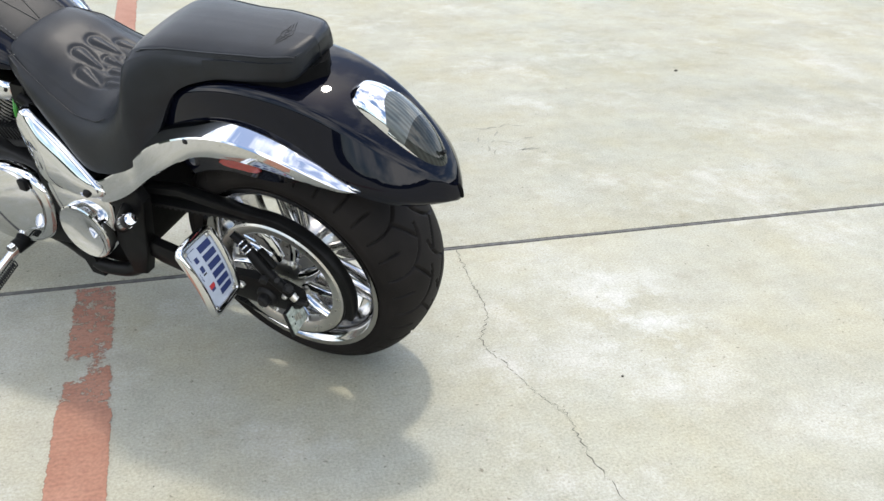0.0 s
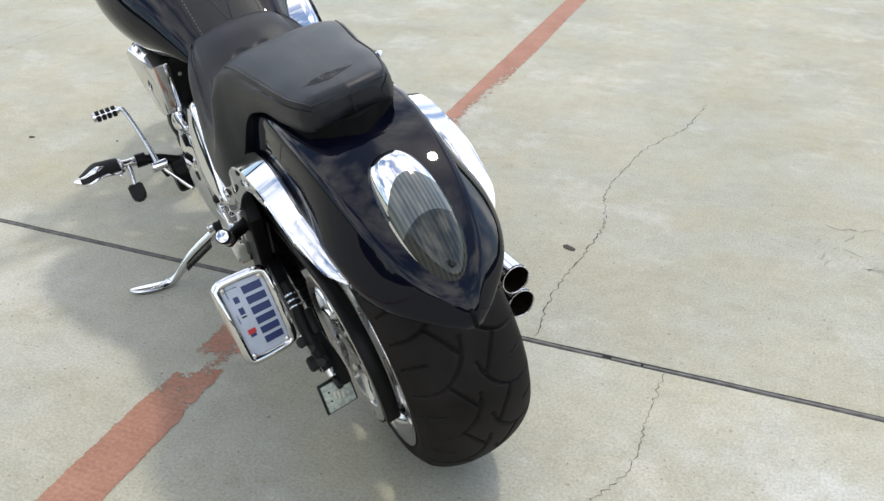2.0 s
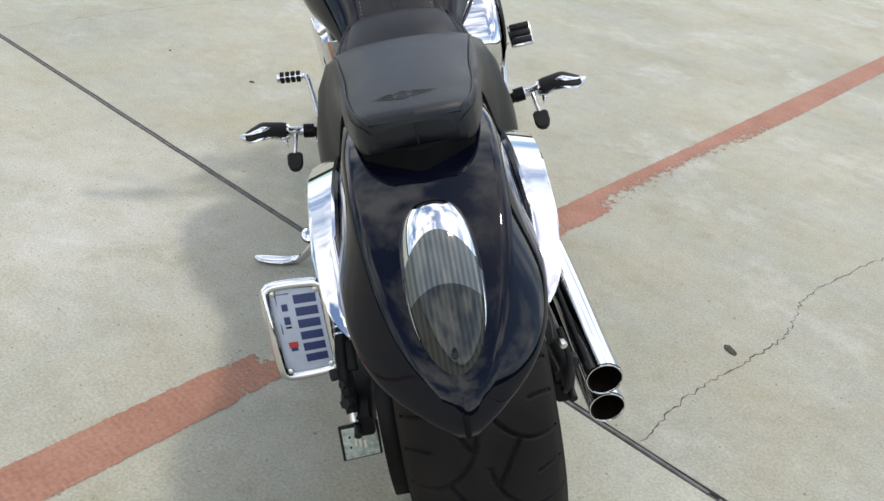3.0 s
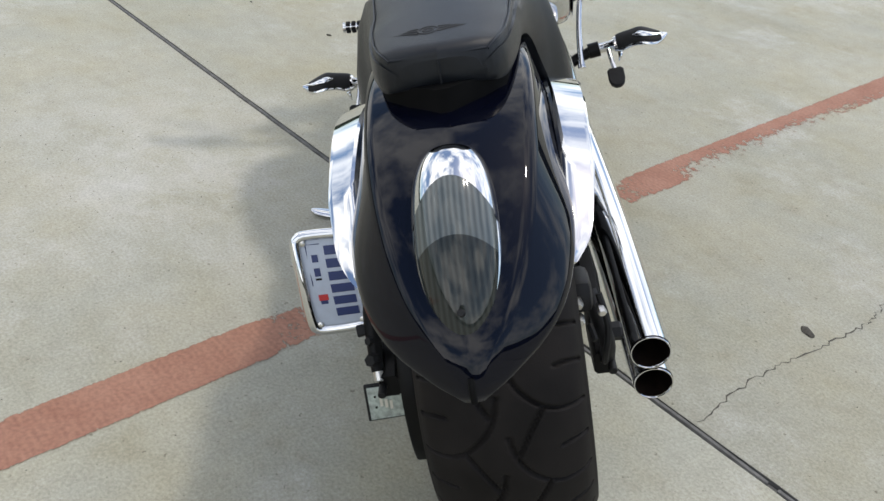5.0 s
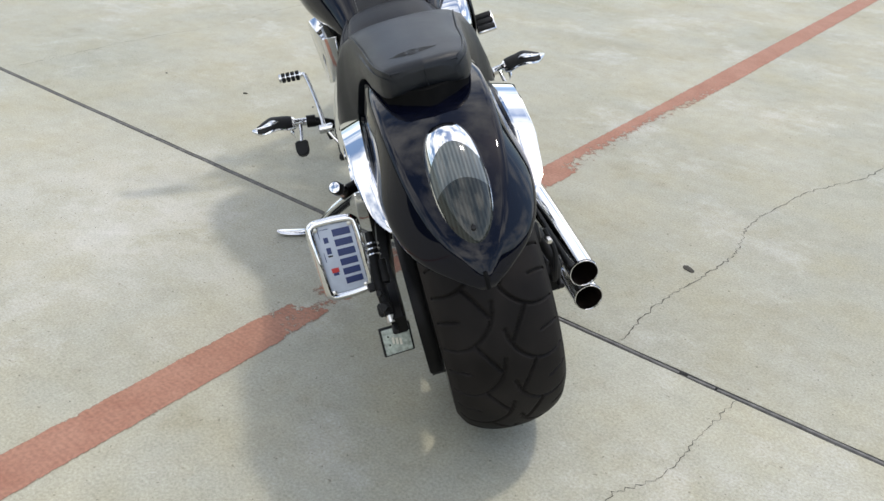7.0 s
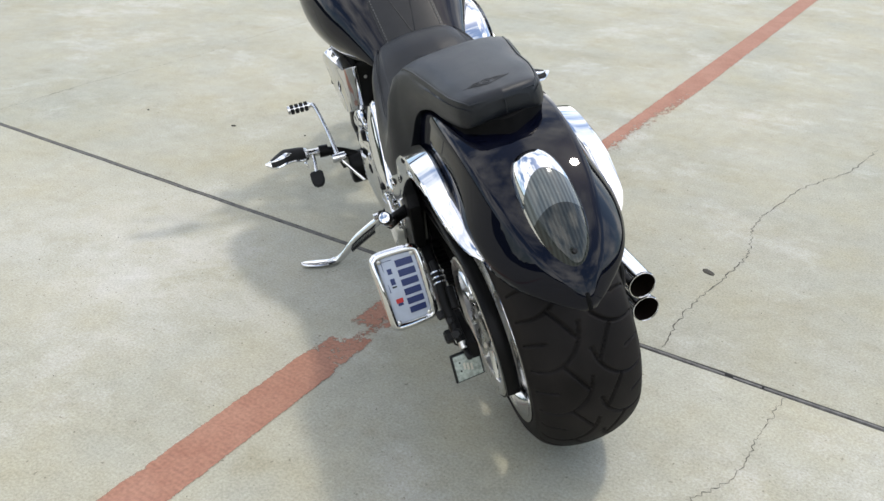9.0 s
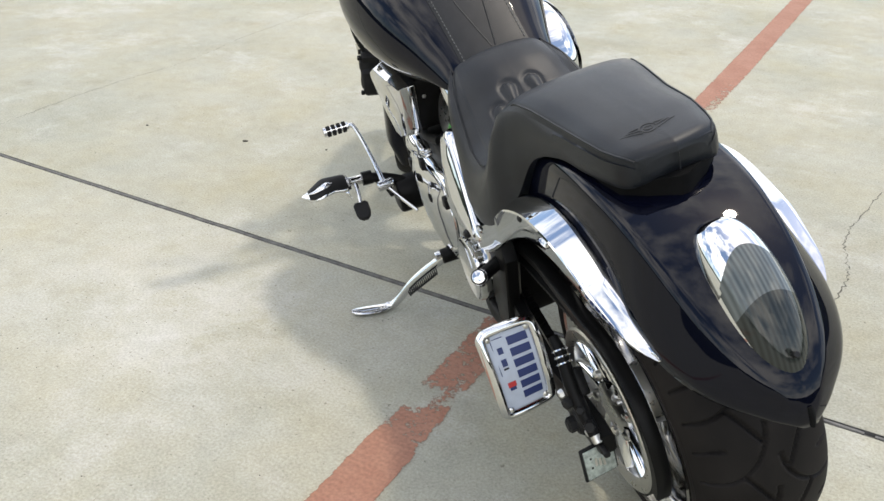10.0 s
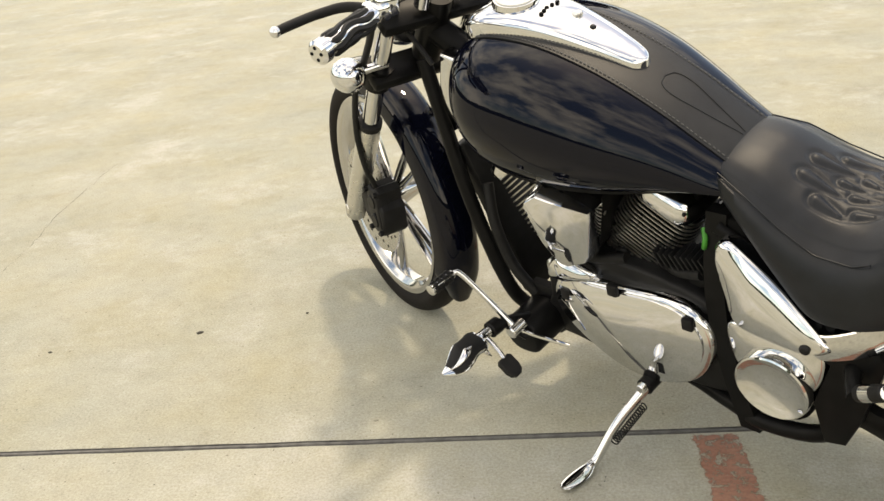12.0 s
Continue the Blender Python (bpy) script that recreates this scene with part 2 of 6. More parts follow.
def stripe_paint():
    """Worn red line paint: faded where it has been driven on, flaked off in ragged patches. Object x runs along the stripe, y across it (-1 to 1)."""
    m = bpy.data.materials.new("worn_red_paint")
    m.use_nodes = True
    n, l = m.node_tree.nodes, m.node_tree.links
    b = n["Principled BSDF"]
    b.inputs["Roughness"].default_value = 0.8
    co = n.new("ShaderNodeTexCoord")
    t1, t2 = n.new("ShaderNodeTexNoise"), n.new("ShaderNodeTexNoise")
    t1.inputs["Scale"].default_value, t1.inputs["Detail"].default_value, t1.inputs["Roughness"].default_value = 7.0, 9.0, 0.72
    t2.inputs["Scale"].default_value, t2.inputs["Detail"].default_value, t2.inputs["Roughness"].default_value = 34.0, 10.0, 0.80
    for t in (t1, t2):
        l.new(co.outputs["Object"], t.inputs["Vector"])
    r = n.new("ShaderNodeValToRGB")
    r.color_ramp.elements[0].position, r.color_ramp.elements[1].position = 0.3, 0.7
    r.color_ramp.elements[0].color, r.color_ramp.elements[1].color = (0.275, 0.124, 0.078, 1), (0.362, 0.192, 0.132, 1)
    l.new(t1.outputs["Fac"], r.inputs["Fac"])
    ridge, dim, k = n.new("ShaderNodeTexWave"), n.new("ShaderNodeValToRGB"), n.new("ShaderNodeBump")
    ridge.bands_direction = "Y"
    ridge.inputs["Scale"].default_value, ridge.inputs["Distortion"].default_value, ridge.inputs["Detail"].default_value = 24.0, 2.2, 3.0
    dim.color_ramp.elements[0].color, dim.color_ramp.elements[1].color = (0.955, 0.95, 0.945, 1), (1.03, 1.03, 1.03, 1)
    k.inputs["Strength"].default_value, k.inputs["Distance"].default_value = 0.12, 0.0012
    fleck, dot = n.new("ShaderNodeTexNoise"), n.new("ShaderNodeValToRGB")
    fleck.inputs["Scale"].default_value, fleck.inputs["Detail"].default_value = 130.0, 4.0
    dot.color_ramp.elements[0].position, dot.color_ramp.elements[1].position = 0.32, 0.62
    dot.color_ramp.elements[0].color, dot.color_ramp.elements[1].color = (0.80, 0.785, 0.785, 1), (1.05, 1.05, 1.05, 1)
    one, two = n.new("ShaderNodeMixRGB"), n.new("ShaderNodeMixRGB")
    for x in (one, two):
        x.blend_type, x.inputs["Fac"].default_value = "MULTIPLY", 1.0
    for t in (ridge, fleck):
        l.new(co.outputs["Object"], t.inputs["Vector"])
    l.new(ridge.outputs["Fac"], dim.inputs["Fac"])
    l.new(ridge.outputs["Fac"], k.inputs["Height"])
    l.new(fleck.outputs["Fac"], dot.inputs["Fac"])
    l.new(r.outputs["Color"], one.inputs["Color1"])
    l.new(dim.outputs["Color"], one.inputs["Color2"])
    l.new(one.outputs["Color"], two.inputs["Color1"])
    l.new(dot.outputs["Color"], two.inputs["Color2"])
    l.new(two.outputs["Color"], b.inputs["Base Color"])
    l.new(k.outputs["Normal"], b.inputs["Normal"])
    wear = n.new("ShaderNodeVertexColor")
    wear.layer_name = "wear"
    add = n.new("ShaderNodeMath")
    add.operation = "ADD"
    l.new(t2.outputs["Fac"], add.inputs[0])
    l.new(wear.outputs["Color"], add.inputs[1])
    cut = n.new("ShaderNodeMapRange")
    cut.inputs["From Min"].default_value, cut.inputs["From Max"].default_value = 0.97, 1.03
    cut.inputs["To Min"].default_value, cut.inputs["To Max"].default_value = 0.94, 0.0
    l.new(add.outputs[0], cut.inputs["Value"])
    l.new(cut.outputs["Result"], b.inputs["Alpha"])
    return m


RED_PAINT = stripe_paint()


# ---- builders ----
def crv(pts, n, closed=False):
    """A smooth curve of n points through pts (tuples of any length)."""
    p = [np.array(q, float) for q in pts]
    k = len(p)
    out = []
    spans = k if closed else k - 1
    for i in range(n):
        s = i / n * spans if closed else i / (n - 1) * spans
        j = min(int(s), spans - 1)
        u = s - j
        if closed:
            a, b, c, d = p[(j - 1) % k], p[j % k], p[(j + 1) % k], p[(j + 2) % k]
        else:
            b, c = p[j], p[j + 1]
            a = p[j - 1] if j > 0 else 2 * b - c
            d = p[j + 2] if j + 2 < k else 2 * c - b
        out.append(tuple(0.5 * (2 * b + (c - a) * u + (2 * a - 5 * b + 4 * c - d) * u * u + (3 * b - a - 3 * c + d) * u ** 3)))
    return out


NOW = [None]  # the pose in which parts are being built, where it is not their thing's own


def part(name, bm, mat, parent=None, label="", angle=38.0, turn=None, recalc=True):
    """Links a bmesh as one mesh object under its thing or part."""
    turn = NOW[0] if turn is None else turn
    if turn is not None:
        bm.transform(turn)
    if recalc:
        bmesh.ops.recalc_face_normals(bm, faces=bm.faces)
    for f in bm.faces:
        f.smooth = True
    for e in bm.edges:
        if len(e.link_faces) == 2 and e.calc_face_angle(0.0) > radians(angle):
            e.smooth = False
    me = bpy.data.meshes.new(name)
    bm.to_mesh(me)
    bm.free()
    for m in mat if isinstance(mat, (list, tuple)) else [mat]:
        me.materials.append(m)
    ob = new(name, me)
    if parent is not None:
        ob.parent = parent
    if label:
        tagged(ob, label)
    return ob


def loft(rings, closed=True, caps=True, bm=None):
    bm = bm or bmesh.new()
    vs = [[bm.verts.new(p) for p in r] for r in rings]
    m = len(rings[0])
    for a, b in zip(vs, vs[1:]):
        for i in range(m if closed else m - 1):
            bm.faces.new((a[i], a[(i + 1) % m], b[(i + 1) % m], b[i]))
    if caps and closed:
        bm.faces.new(vs[0])
        bm.faces.new(vs[-1][::-1])
    return bm


def tube(pts, radius, seg=12, n=0, bm=None, flat=1.0, closed=False):
    """A round bar along pts; radius: one number or one for each point; flat squeezes it along its own side axis."""
    rad = list(radius) if isinstance(radius, (list, tuple)) else [radius] * len(pts)
    if n:
        q = crv([(*p, r) for p, r in zip(pts, rad)], n, closed)
        pts, rad = [p[:3] for p in q], [p[3] for p in q]
    pts = [Vector(p) for p in pts]
    rings, up = [], None
    for i, p in enumerate(pts):
        if closed:
            d = pts[(i + 1) % len(pts)] - pts[i - 1]
        else:
            d = pts[min(i + 1, len(pts) - 1)] - pts[max(i - 1, 0)]
        d.normalize()
        if up is None:
            up = Vector((0, 0, 1)) if abs(d.z) < 0.9 else Vector((1, 0, 0))
        side = d.cross(up).normalized()
        up = side.cross(d).normalized()
        rings.append([tuple(p + side * (math.cos(a) * rad[i] * flat) + up * (math.sin(a) * rad[i])) for a in (2 * math.pi * k / seg for k in range(seg))])
    if closed:
        rings.append(rings[0])
        b = loft(rings, True, False, bm)
        bmesh.ops.remove_doubles(b, verts=b.verts, dist=1e-6)
        return b
    return loft(rings, True, True, bm)


def lathe(profile, centre, seg=48, bm=None, closed=False, start=0.0, end=360.0):
    """Turns a profile of (y, r) about the axle through centre (x, z)."""
    bm = bm or bmesh.new()
    full = end - start >= 359.9
    rings = []
    for k in range(seg if full else seg + 1):
        a = radians(start + (end - start) * k / seg)
        rings.append([bm.verts.new((centre[0] + r * math.sin(a), y, centre[1] + r * math.cos(a))) for y, r in profile])
    m = len(profile)
    for k in range(seg):
        a, b = rings[k], rings[(k + 1) % len(rings)]
        for i in range(m if closed else m - 1):
            bm.faces.new((a[i], a[(i + 1) % m], b[(i + 1) % m], b[i]))
    if not full and closed:
        bm.faces.new(rings[0])
        bm.faces.new(rings[-1][::-1])
    return bm


def prism(outline, y0, y1, bevel=0.004, seg=2, bm=None, dome=0.0):
    """A plate of outline (x, z) from y0 to y1 with rounded rims; dome bulges its y1 face."""
    bm = bm or bmesh.new()
    n = len(outline)
    cx, cz = sum(p[0] for p in outline) / n, sum(p[1] for p in outline) / n
    s = 1 if y1 > y0 else -1
    rings = [[(x, y0, z) for x, z in outline]]
    steps = [(0.0, 0.0)] + [(1 - math.cos(math.pi / 2 * k / seg), math.sin(math.pi / 2 * k / seg)) for k in range(1, seg + 1)]
    size = max(max(abs(p[0] - cx), abs(p[1] - cz)) for p in outline)
    for a, b in steps:
        f = 1 - bevel * a / size
        rings.append([(cx + (x - cx) * f, y1 - s * bevel * (1 - b), cz + (z - cz) * f) for x, z in outline])
    if dome:
        for f in (0.9, 0.8, 0.68, 0.55, 0.42, 0.28, 0.14):
            h = dome * (1 - f * f) * s
            rings.append([(cx + (x - cx) * f, y1 + h, cz + (z - cz) * f) for x, z in outline])
    return loft(rings, True, True, bm)


def box(c, size, bevel=0.003, rot=None, bm=None):
    b = bmesh.new()
    bmesh.ops.create_cube(b, size=1.0)
    bmesh.ops.scale(b, vec=size, verts=b.verts)
    if bevel:
        bmesh.ops.bevel(b, geom=b.edges[:], offset=bevel, segments=2, affect="EDGES", profile=0.5)
    m = Matrix.Translation(c) @ (rot or Matrix())
    b.transform(m)
    if bm is None:
        return b
    me = bpy.data.meshes.new("joined")
    b.to_mesh(me)
    b.free()
    bm.from_mesh(me)
    bpy.data.meshes.remove(me)
    return bm


def ball(c, r, scale=(1, 1, 1), seg=20):
    b = bmesh.new()
    bmesh.ops.create_uvsphere(b, u_segments=seg, v_segments=seg // 2, radius=r)
    bmesh.ops.scale(b, vec=scale, verts=b.verts)
    bmesh.ops.translate(b, vec=c, verts=b.verts)
    return b


def peg(a, b, r, seg=16, bevel=0.2, bm=None):
    """A short bar from a to b with rounded rims."""
    a, b = Vector(a), Vector(b)
    d = b - a
    e = min(bevel * r, d.length * 0.3) / d.length
    return tube([a, a + d * e, b - d * e, b], [r * 0.82, r, r, r * 0.82], seg, bm=bm)


def screw(name, at, axis, r, parent, mat=None):
    at, axis = Vector(at), Vector(axis).normalized()
    return part(name, tube([at - axis * 0.004, at + axis * r * 0.35, at + axis * r * 0.75], [r, r, r * 0.55], 10), mat or CHROME, parent)


def mirror(pts):
    return [(p[0], -p[1], *p[2:]) for p in pts]


# ---- ground ----
JOINT_A, JOINT_B = (-1.80, 2.20), (0.75, 2.20)
jd = Vector((JOINT_B[0] - JOINT_A[0], JOINT_B[1] - JOINT_A[1], 0)).normalized()
jn = Vector((-jd.y, jd.x, 0))


def ground_sheet():
    """One sheet to the horizon with the sawn joint let into it."""
    bm = bmesh.new()
    o = Vector((*JOINT_A, 0))
    prof = [(-600, 0), (-60, 0), (-8, 0), (-0.014, 0), (-0.0092, -0.003), (-0.0078, -0.012), (0.0078, -0.012), (0.0092, -0.003), (0.014, 0), (8, 0), (60, 0), (600, 0)]
    cols = [-600, -60] + [k * 0.05 for k in range(-160, 161)] + [60, 600]
    rows = []
    for u in cols:
        row = []
        for v, z in prof:
            w = 0.0016 * noise.noise((u * 9.0, v * 3.0, 4.0)) if abs(v) < 0.05 else 0.0
            row.append(bm.verts.new(o + jd * u + jn * (v + w) + Vector((0, 0, z))))
        rows.append(row)
    for a, b in zip(rows, rows[1:]):
        for i in range(len(prof) - 1):
            f = bm.faces.new((a[i], b[i], b[i + 1], a[i + 1]))
            f.material_index = 1 if 4 <= i <= 6 else 0
    return bm


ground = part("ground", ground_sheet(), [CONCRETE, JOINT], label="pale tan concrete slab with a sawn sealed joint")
tagged(ground, category="ground", kind="structure")


def sealant():
    """The grey rope of sealant that lies in the joint, parted at one place."""
    bm = bmesh.new()
    o = Vector((*JOINT_A, 0))
    for a, b in ((-7.0, 2.385), (2.405, 2.47), (2.476, 9.0)):
        n = int((b - a) / 0.03)
        pts = [o + jd * (a + (b - a) * k / n) + jn * (0.0018 * noise.noise((k * 0.21, a, 0))) + Vector((0, 0, -0.0075 + 0.002 * noise.noise((k * 0.13, 2.0, a)))) for k in range(n + 1)]
        tube(pts, 0.0062, 6, bm=bm)
    return bm


tagged(part("joint_sealant", sealant(), JOINT, label="weathered grey sealant lying in the concrete joint"), category="sealant", kind="structure")


def stripe(a, b, half):
    """A band of line paint from a to b; the vertex colour says how far it has worn."""
    bm = bmesh.new()
    col = bm.loops.layers.float_color.new("wear")
    length = (Vector(b) - Vector(a)).length
    d = (Vector(b) - Vector(a)).normalized()
    s = Vector((-d.y, d.x))
    nu, nv = int(length / 0.025), 14
    grid, wear = [], {}
    for i in range(nu + 1):
        row = []
        for j in range(nv + 1):
            u, v = length * i / nu, -1 + 2 * j / nv
            p = Vector(a) + d * u + s * v * half * 1.06
            vert = bm.verts.new((p.x, p.y, 0.0012))
            edge = max(0.0, abs(v) - 0.80) * 2.8
            y = p.y
            gap = 0.0
            if 1.70 < y < 1.99:
                k = 1 - abs(y - (1.850 - 0.03 * v)) / 0.055
                gap = 0.16 + max(0.0, min(1.0, 1.4 * k)) * (0.26 if v > 0.1 else 0.12)
            elif 1.99 <= y <= 2.185:
                gap = 0.19
            elif 2.185 < y < 2.74:
                gap = 0.9
            elif 2.74 <= y < 4.7:
                along = max(0.0, min(1.0, (y - 2.95) / 0.12, (4.5 - y) / 0.7))
                across = max(0.0, min(1.0, (0.72 - 0.17 * (y - 3.2) - v) * 0.95))
                gap = 0.06 + 0.25 * along * across + 0.16 * max(0.0, 1 - abs(y - 2.8) / 0.1)
            elif y >= 4.7:
                gap = 0.04 + 0.12 * max(0.0, abs(v) - 0.5)
            wear[vert] = 0.27 + edge + gap
            row.append(vert)
        grid.append(row)
    for i in range(nu):
        for j in range(nv):
            f = bm.faces.new((grid[i][j], grid[i + 1][j], grid[i + 1][j + 1], grid[i][j + 1]))
            for k in f.loops:
                w = min(1.0, wear[k.vert])
                k[col] = (w, w, w, 1)
    return bm


tagged(part("painted_stripe", stripe((-0.121, -5.5), (-0.345, 14.0), 0.0575), RED_PAINT, label="worn salmon red paint stripe flaking off the concrete", recalc=False),
       category="stripe", kind="structure")


def crack(pts, width, seed):
    """A hairline crack: a jagged sliver of dark between the slab's parted edges."""
    rnd = random.Random(seed)
    q = crv(pts, len(pts) * 14)
    bm = bmesh.new()
    left, right = [], []
    for i, (x, y) in enumerate(q):
        a, b = q[max(i - 1, 0)], q[min(i + 1, len(q) - 1)]
        d = Vector((b[0] - a[0], b[1] - a[1])).normalized()
        s = Vector((-d.y, d.x))
        w = width * (0.25 + rnd.random() ** 1.6 * 1.1) * (0.4 if i in (0, len(q) - 1) else 1.0)
        off = (rnd.random() - 0.5) * 0.012
        c = Vector((x, y)) + s * off
        left.append(bm.verts.new((*(c + s * w), 0.0008)))
        right.append(bm.verts.new((*(c - s * w), 0.0008)))
    for i in range(len(q) - 1):
        bm.faces.new((left[i], right[i], right[i + 1], left[i + 1]))
    return bm


for seed, (width, pts) in enumerate((
        (0.0016, ((0.427, 2.215), (0.418, 2.42), (0.436, 2.58), (0.457, 2.76), (0.452, 2.87), (0.42, 3.03), (0.428, 3.17), (0.478, 3.45), (0.575, 3.70), (0.62, 4.0))),
        (0.0009, ((0.724, 2.188), (0.714, 2.011), (0.705, 1.855), (0.657, 1.744), (0.69, 1.63), (0.718, 1.52), (0.748, 1.456), (0.743, 1.343), (0.76, 1.2))),
        (0.0010, ((-2.36, 2.25), (-2.369, 2.506), (-2.379, 2.895), (-2.345, 3.282), (-2.396, 3.756), (-2.40, 4.3))))):
    tagged(part("crack", crack(pts, width, seed), CRACK, label="thin jagged crack in the concrete", recalc=False), category="crack", kind="structure")


def scuffs():
    """A faint smudge of short dark rubs on the slab."""
    rnd = random.Random(11)
    bm = bmesh.new()
    for k in range(16):
        x, y, a, n = 1.02 + 0.30 * rnd.random(), 2.80 + 0.13 * (k % 3) + 0.05 * rnd.random(), rnd.uniform(-0.5, 1.2), rnd.uniform(0.02, 0.07)
        d, w = Vector((math.cos(a), math.sin(a))), rnd.uniform(0.0015, 0.004)
        s = Vector((-d.y, d.x))
        pts = [Vector((x, y)) + d * (n * u) + s * (0.004 * math.sin(u * 5 + k)) for u in (0, 0.25, 0.5, 0.75, 1.0)]
        rows = [(bm.verts.new((*(p + s * w * f), 0.0009)), bm.verts.new((*(p - s * w * f), 0.0009))) for p, f in zip(pts, (0.2, 0.9, 1.0, 0.7, 0.2))]
        for p, q in zip(rows, rows[1:]):
            bm.faces.new((p[0], p[1], q[1], q[0]))
    return bm


SCUFF = material("faint_scuff", (0.255, 0.25, 0.205), 0.9, vary=0.2, scale=90.0)
tagged(part("scuff_mark", scuffs(), SCUFF, label="faint dark scuffs on the pale concrete", recalc=False), category="scuff", kind="structure")


def pebble(at, size, seed):
    rnd = random.Random(seed)
    b = bmesh.new()
    bmesh.ops.create_icosphere(b, subdivisions=2, radius=1.0)
    for v in b.verts:
        v.co *= 1 + 0.3 * (noise.noise(v.co * 1.7 + Vector((seed * 3.1, 0, 0))))
    bmesh.ops.scale(b, vec=size, verts=b.verts)
    b.transform(pose(at[0], at[1], size[2] * 0.55, 0, 0, rnd.random() * 180))
    return b


for k, (at, size) in enumerate((((0.397, 2.655), (0.022, 0.011, 0.003)), ((-1.498, 2.714), (0.011, 0.006, 0.003)), ((-1.902, 2.644), (0.007, 0.004, 0.002)),
                                ((2.176, 3.61), (0.012, 0.008, 0.004)), ((0.92, 1.55), (0.004, 0.003, 0.002)), ((-1.21, 2.80), (0.005, 0.004, 0.002)))):
    tagged(part("debris", pebble(at, size, k), STAIN, label="small dark scrap of debris lying on the concrete"), category="debris", group="scraps on the concrete")


def grit():
    """Fine dark grit strewn over the slab."""
    rnd = random.Random(5)
    bm = bmesh.new()
    for _ in range(420):
        x, y = rnd.uniform(-2.6, 2.4), rnd.uniform(0.6, 4.6)
        if rnd.random() < 0.5:
            x, y = rnd.gauss(-1.1, 0.5), rnd.gauss(1.75, 0.25)
        s = rnd.uniform(0.0007, 0.002)
        vs = [bm.verts.new((x + s * a * rnd.uniform(0.6, 1.3), y + s * b * rnd.uniform(0.6, 1.3), z * s)) for a, b, z in ((1, 0, 0), (-0.5, 0.9, 0), (-0.5, -0.9, 0), (0, 0, 1.0))]
        for i, j, k in ((0, 1, 3), (1, 2, 3), (2, 0, 3)):
            bm.faces.new((vs[i], vs[j], vs[k]))
    return bm


tagged(part("grit", grit(), STAIN, label="fine dark grit scattered over the concrete"), category="grit", kind="stuff")


def far_band():
    """The low dark line of trees and sheds all round the lot."""
    bm = bmesh.new()
    lo, hi = [], []
    for k in range(180):
        a = 2 * math.pi * k / 180
        h = 5.0 + 2.2 * noise.noise((math.cos(a) * 4, math.sin(a) * 4, 0)) + 1.0 * noise.noise((math.cos(a) * 25, math.sin(a) * 25, 1))
        lo.append(bm.verts.new((70 * math.cos(a), 70 * math.sin(a), -0.5)))
        hi.append(bm.verts.new((70 * math.cos(a), 70 * math.sin(a), h)))
    for k in range(180):
        j = (k + 1) % 180
        bm.faces.new((lo[k], lo[j], hi[j], hi[k]))
    return bm


FAR = material("far_trees", (0.03, 0.04, 0.025), 0.9, vary=0.5, scale=0.4)
tagged(part("backdrop", far_band(), FAR, label="dark far line of trees round the lot"), category="backdrop", kind="structure")


# ---- the motorcycle ----
# x runs forward from the rear contact patch, y to its own left, z up along its leaning centre plane
HEAD, LEAN_LEFT, FOOT = 138.26, 15.5, (0.3444, 1.8282, 0.0055)
bike = tagged(new("motorcycle"), "black and chrome cruiser motorcycle leaning on its side stand", "motorcycle")
bike.matrix_world = pose(*FOOT, 0, 0, HEAD) @ Matrix.Rotation(radians(-LEAN_LEFT), 4, "X")
NEAR = Matrix.Translation((0, 0.040, 0)) @ Matrix.Rotation(radians(3.7), 4, "X")  # left-hand fittings are laid out in this frame
OFF = Matrix.Diagonal((1, -1, 1, 1)) @ NEAR  # and their right-hand twins in its mirror image
REAR, FRONT = (0.019, 0.2840), (1.640, 0.331)
ARCH = (0.010, 0.311)  # centre of the rear fender's curve
STEER = -19.0
axis_at, axis_dir = Vector((1.255, 0, 0.86)), Vector((-0.56, 0, 0.83)).normalized()
TURNED = Matrix.Translation(axis_at) @ Matrix.Rotation(radians(STEER), 4, axis_dir) @ Matrix.Translation(-axis_at)


def groove_field(pitch):
    """Tread grooves as polylines of (share of the half width, metres along the tread), for one pitch of the left half."""
    hook = [(0.05, 0.00), (0.10, -0.24), (0.24, -0.48), (0.45, -0.66), (0.68, -0.74), (0.92, -0.72)]
    link = [(0.47, -0.67), (0.30, -0.95), (0.12, -1.27)]
    cut = [(0.64, -0.22), (0.78, -0.19), (0.92, -0.20)]
    return [[(v, s * pitch) for v, s in q] for q in (crv(hook, 14), link, cut)]


TYRE_R = 0.281


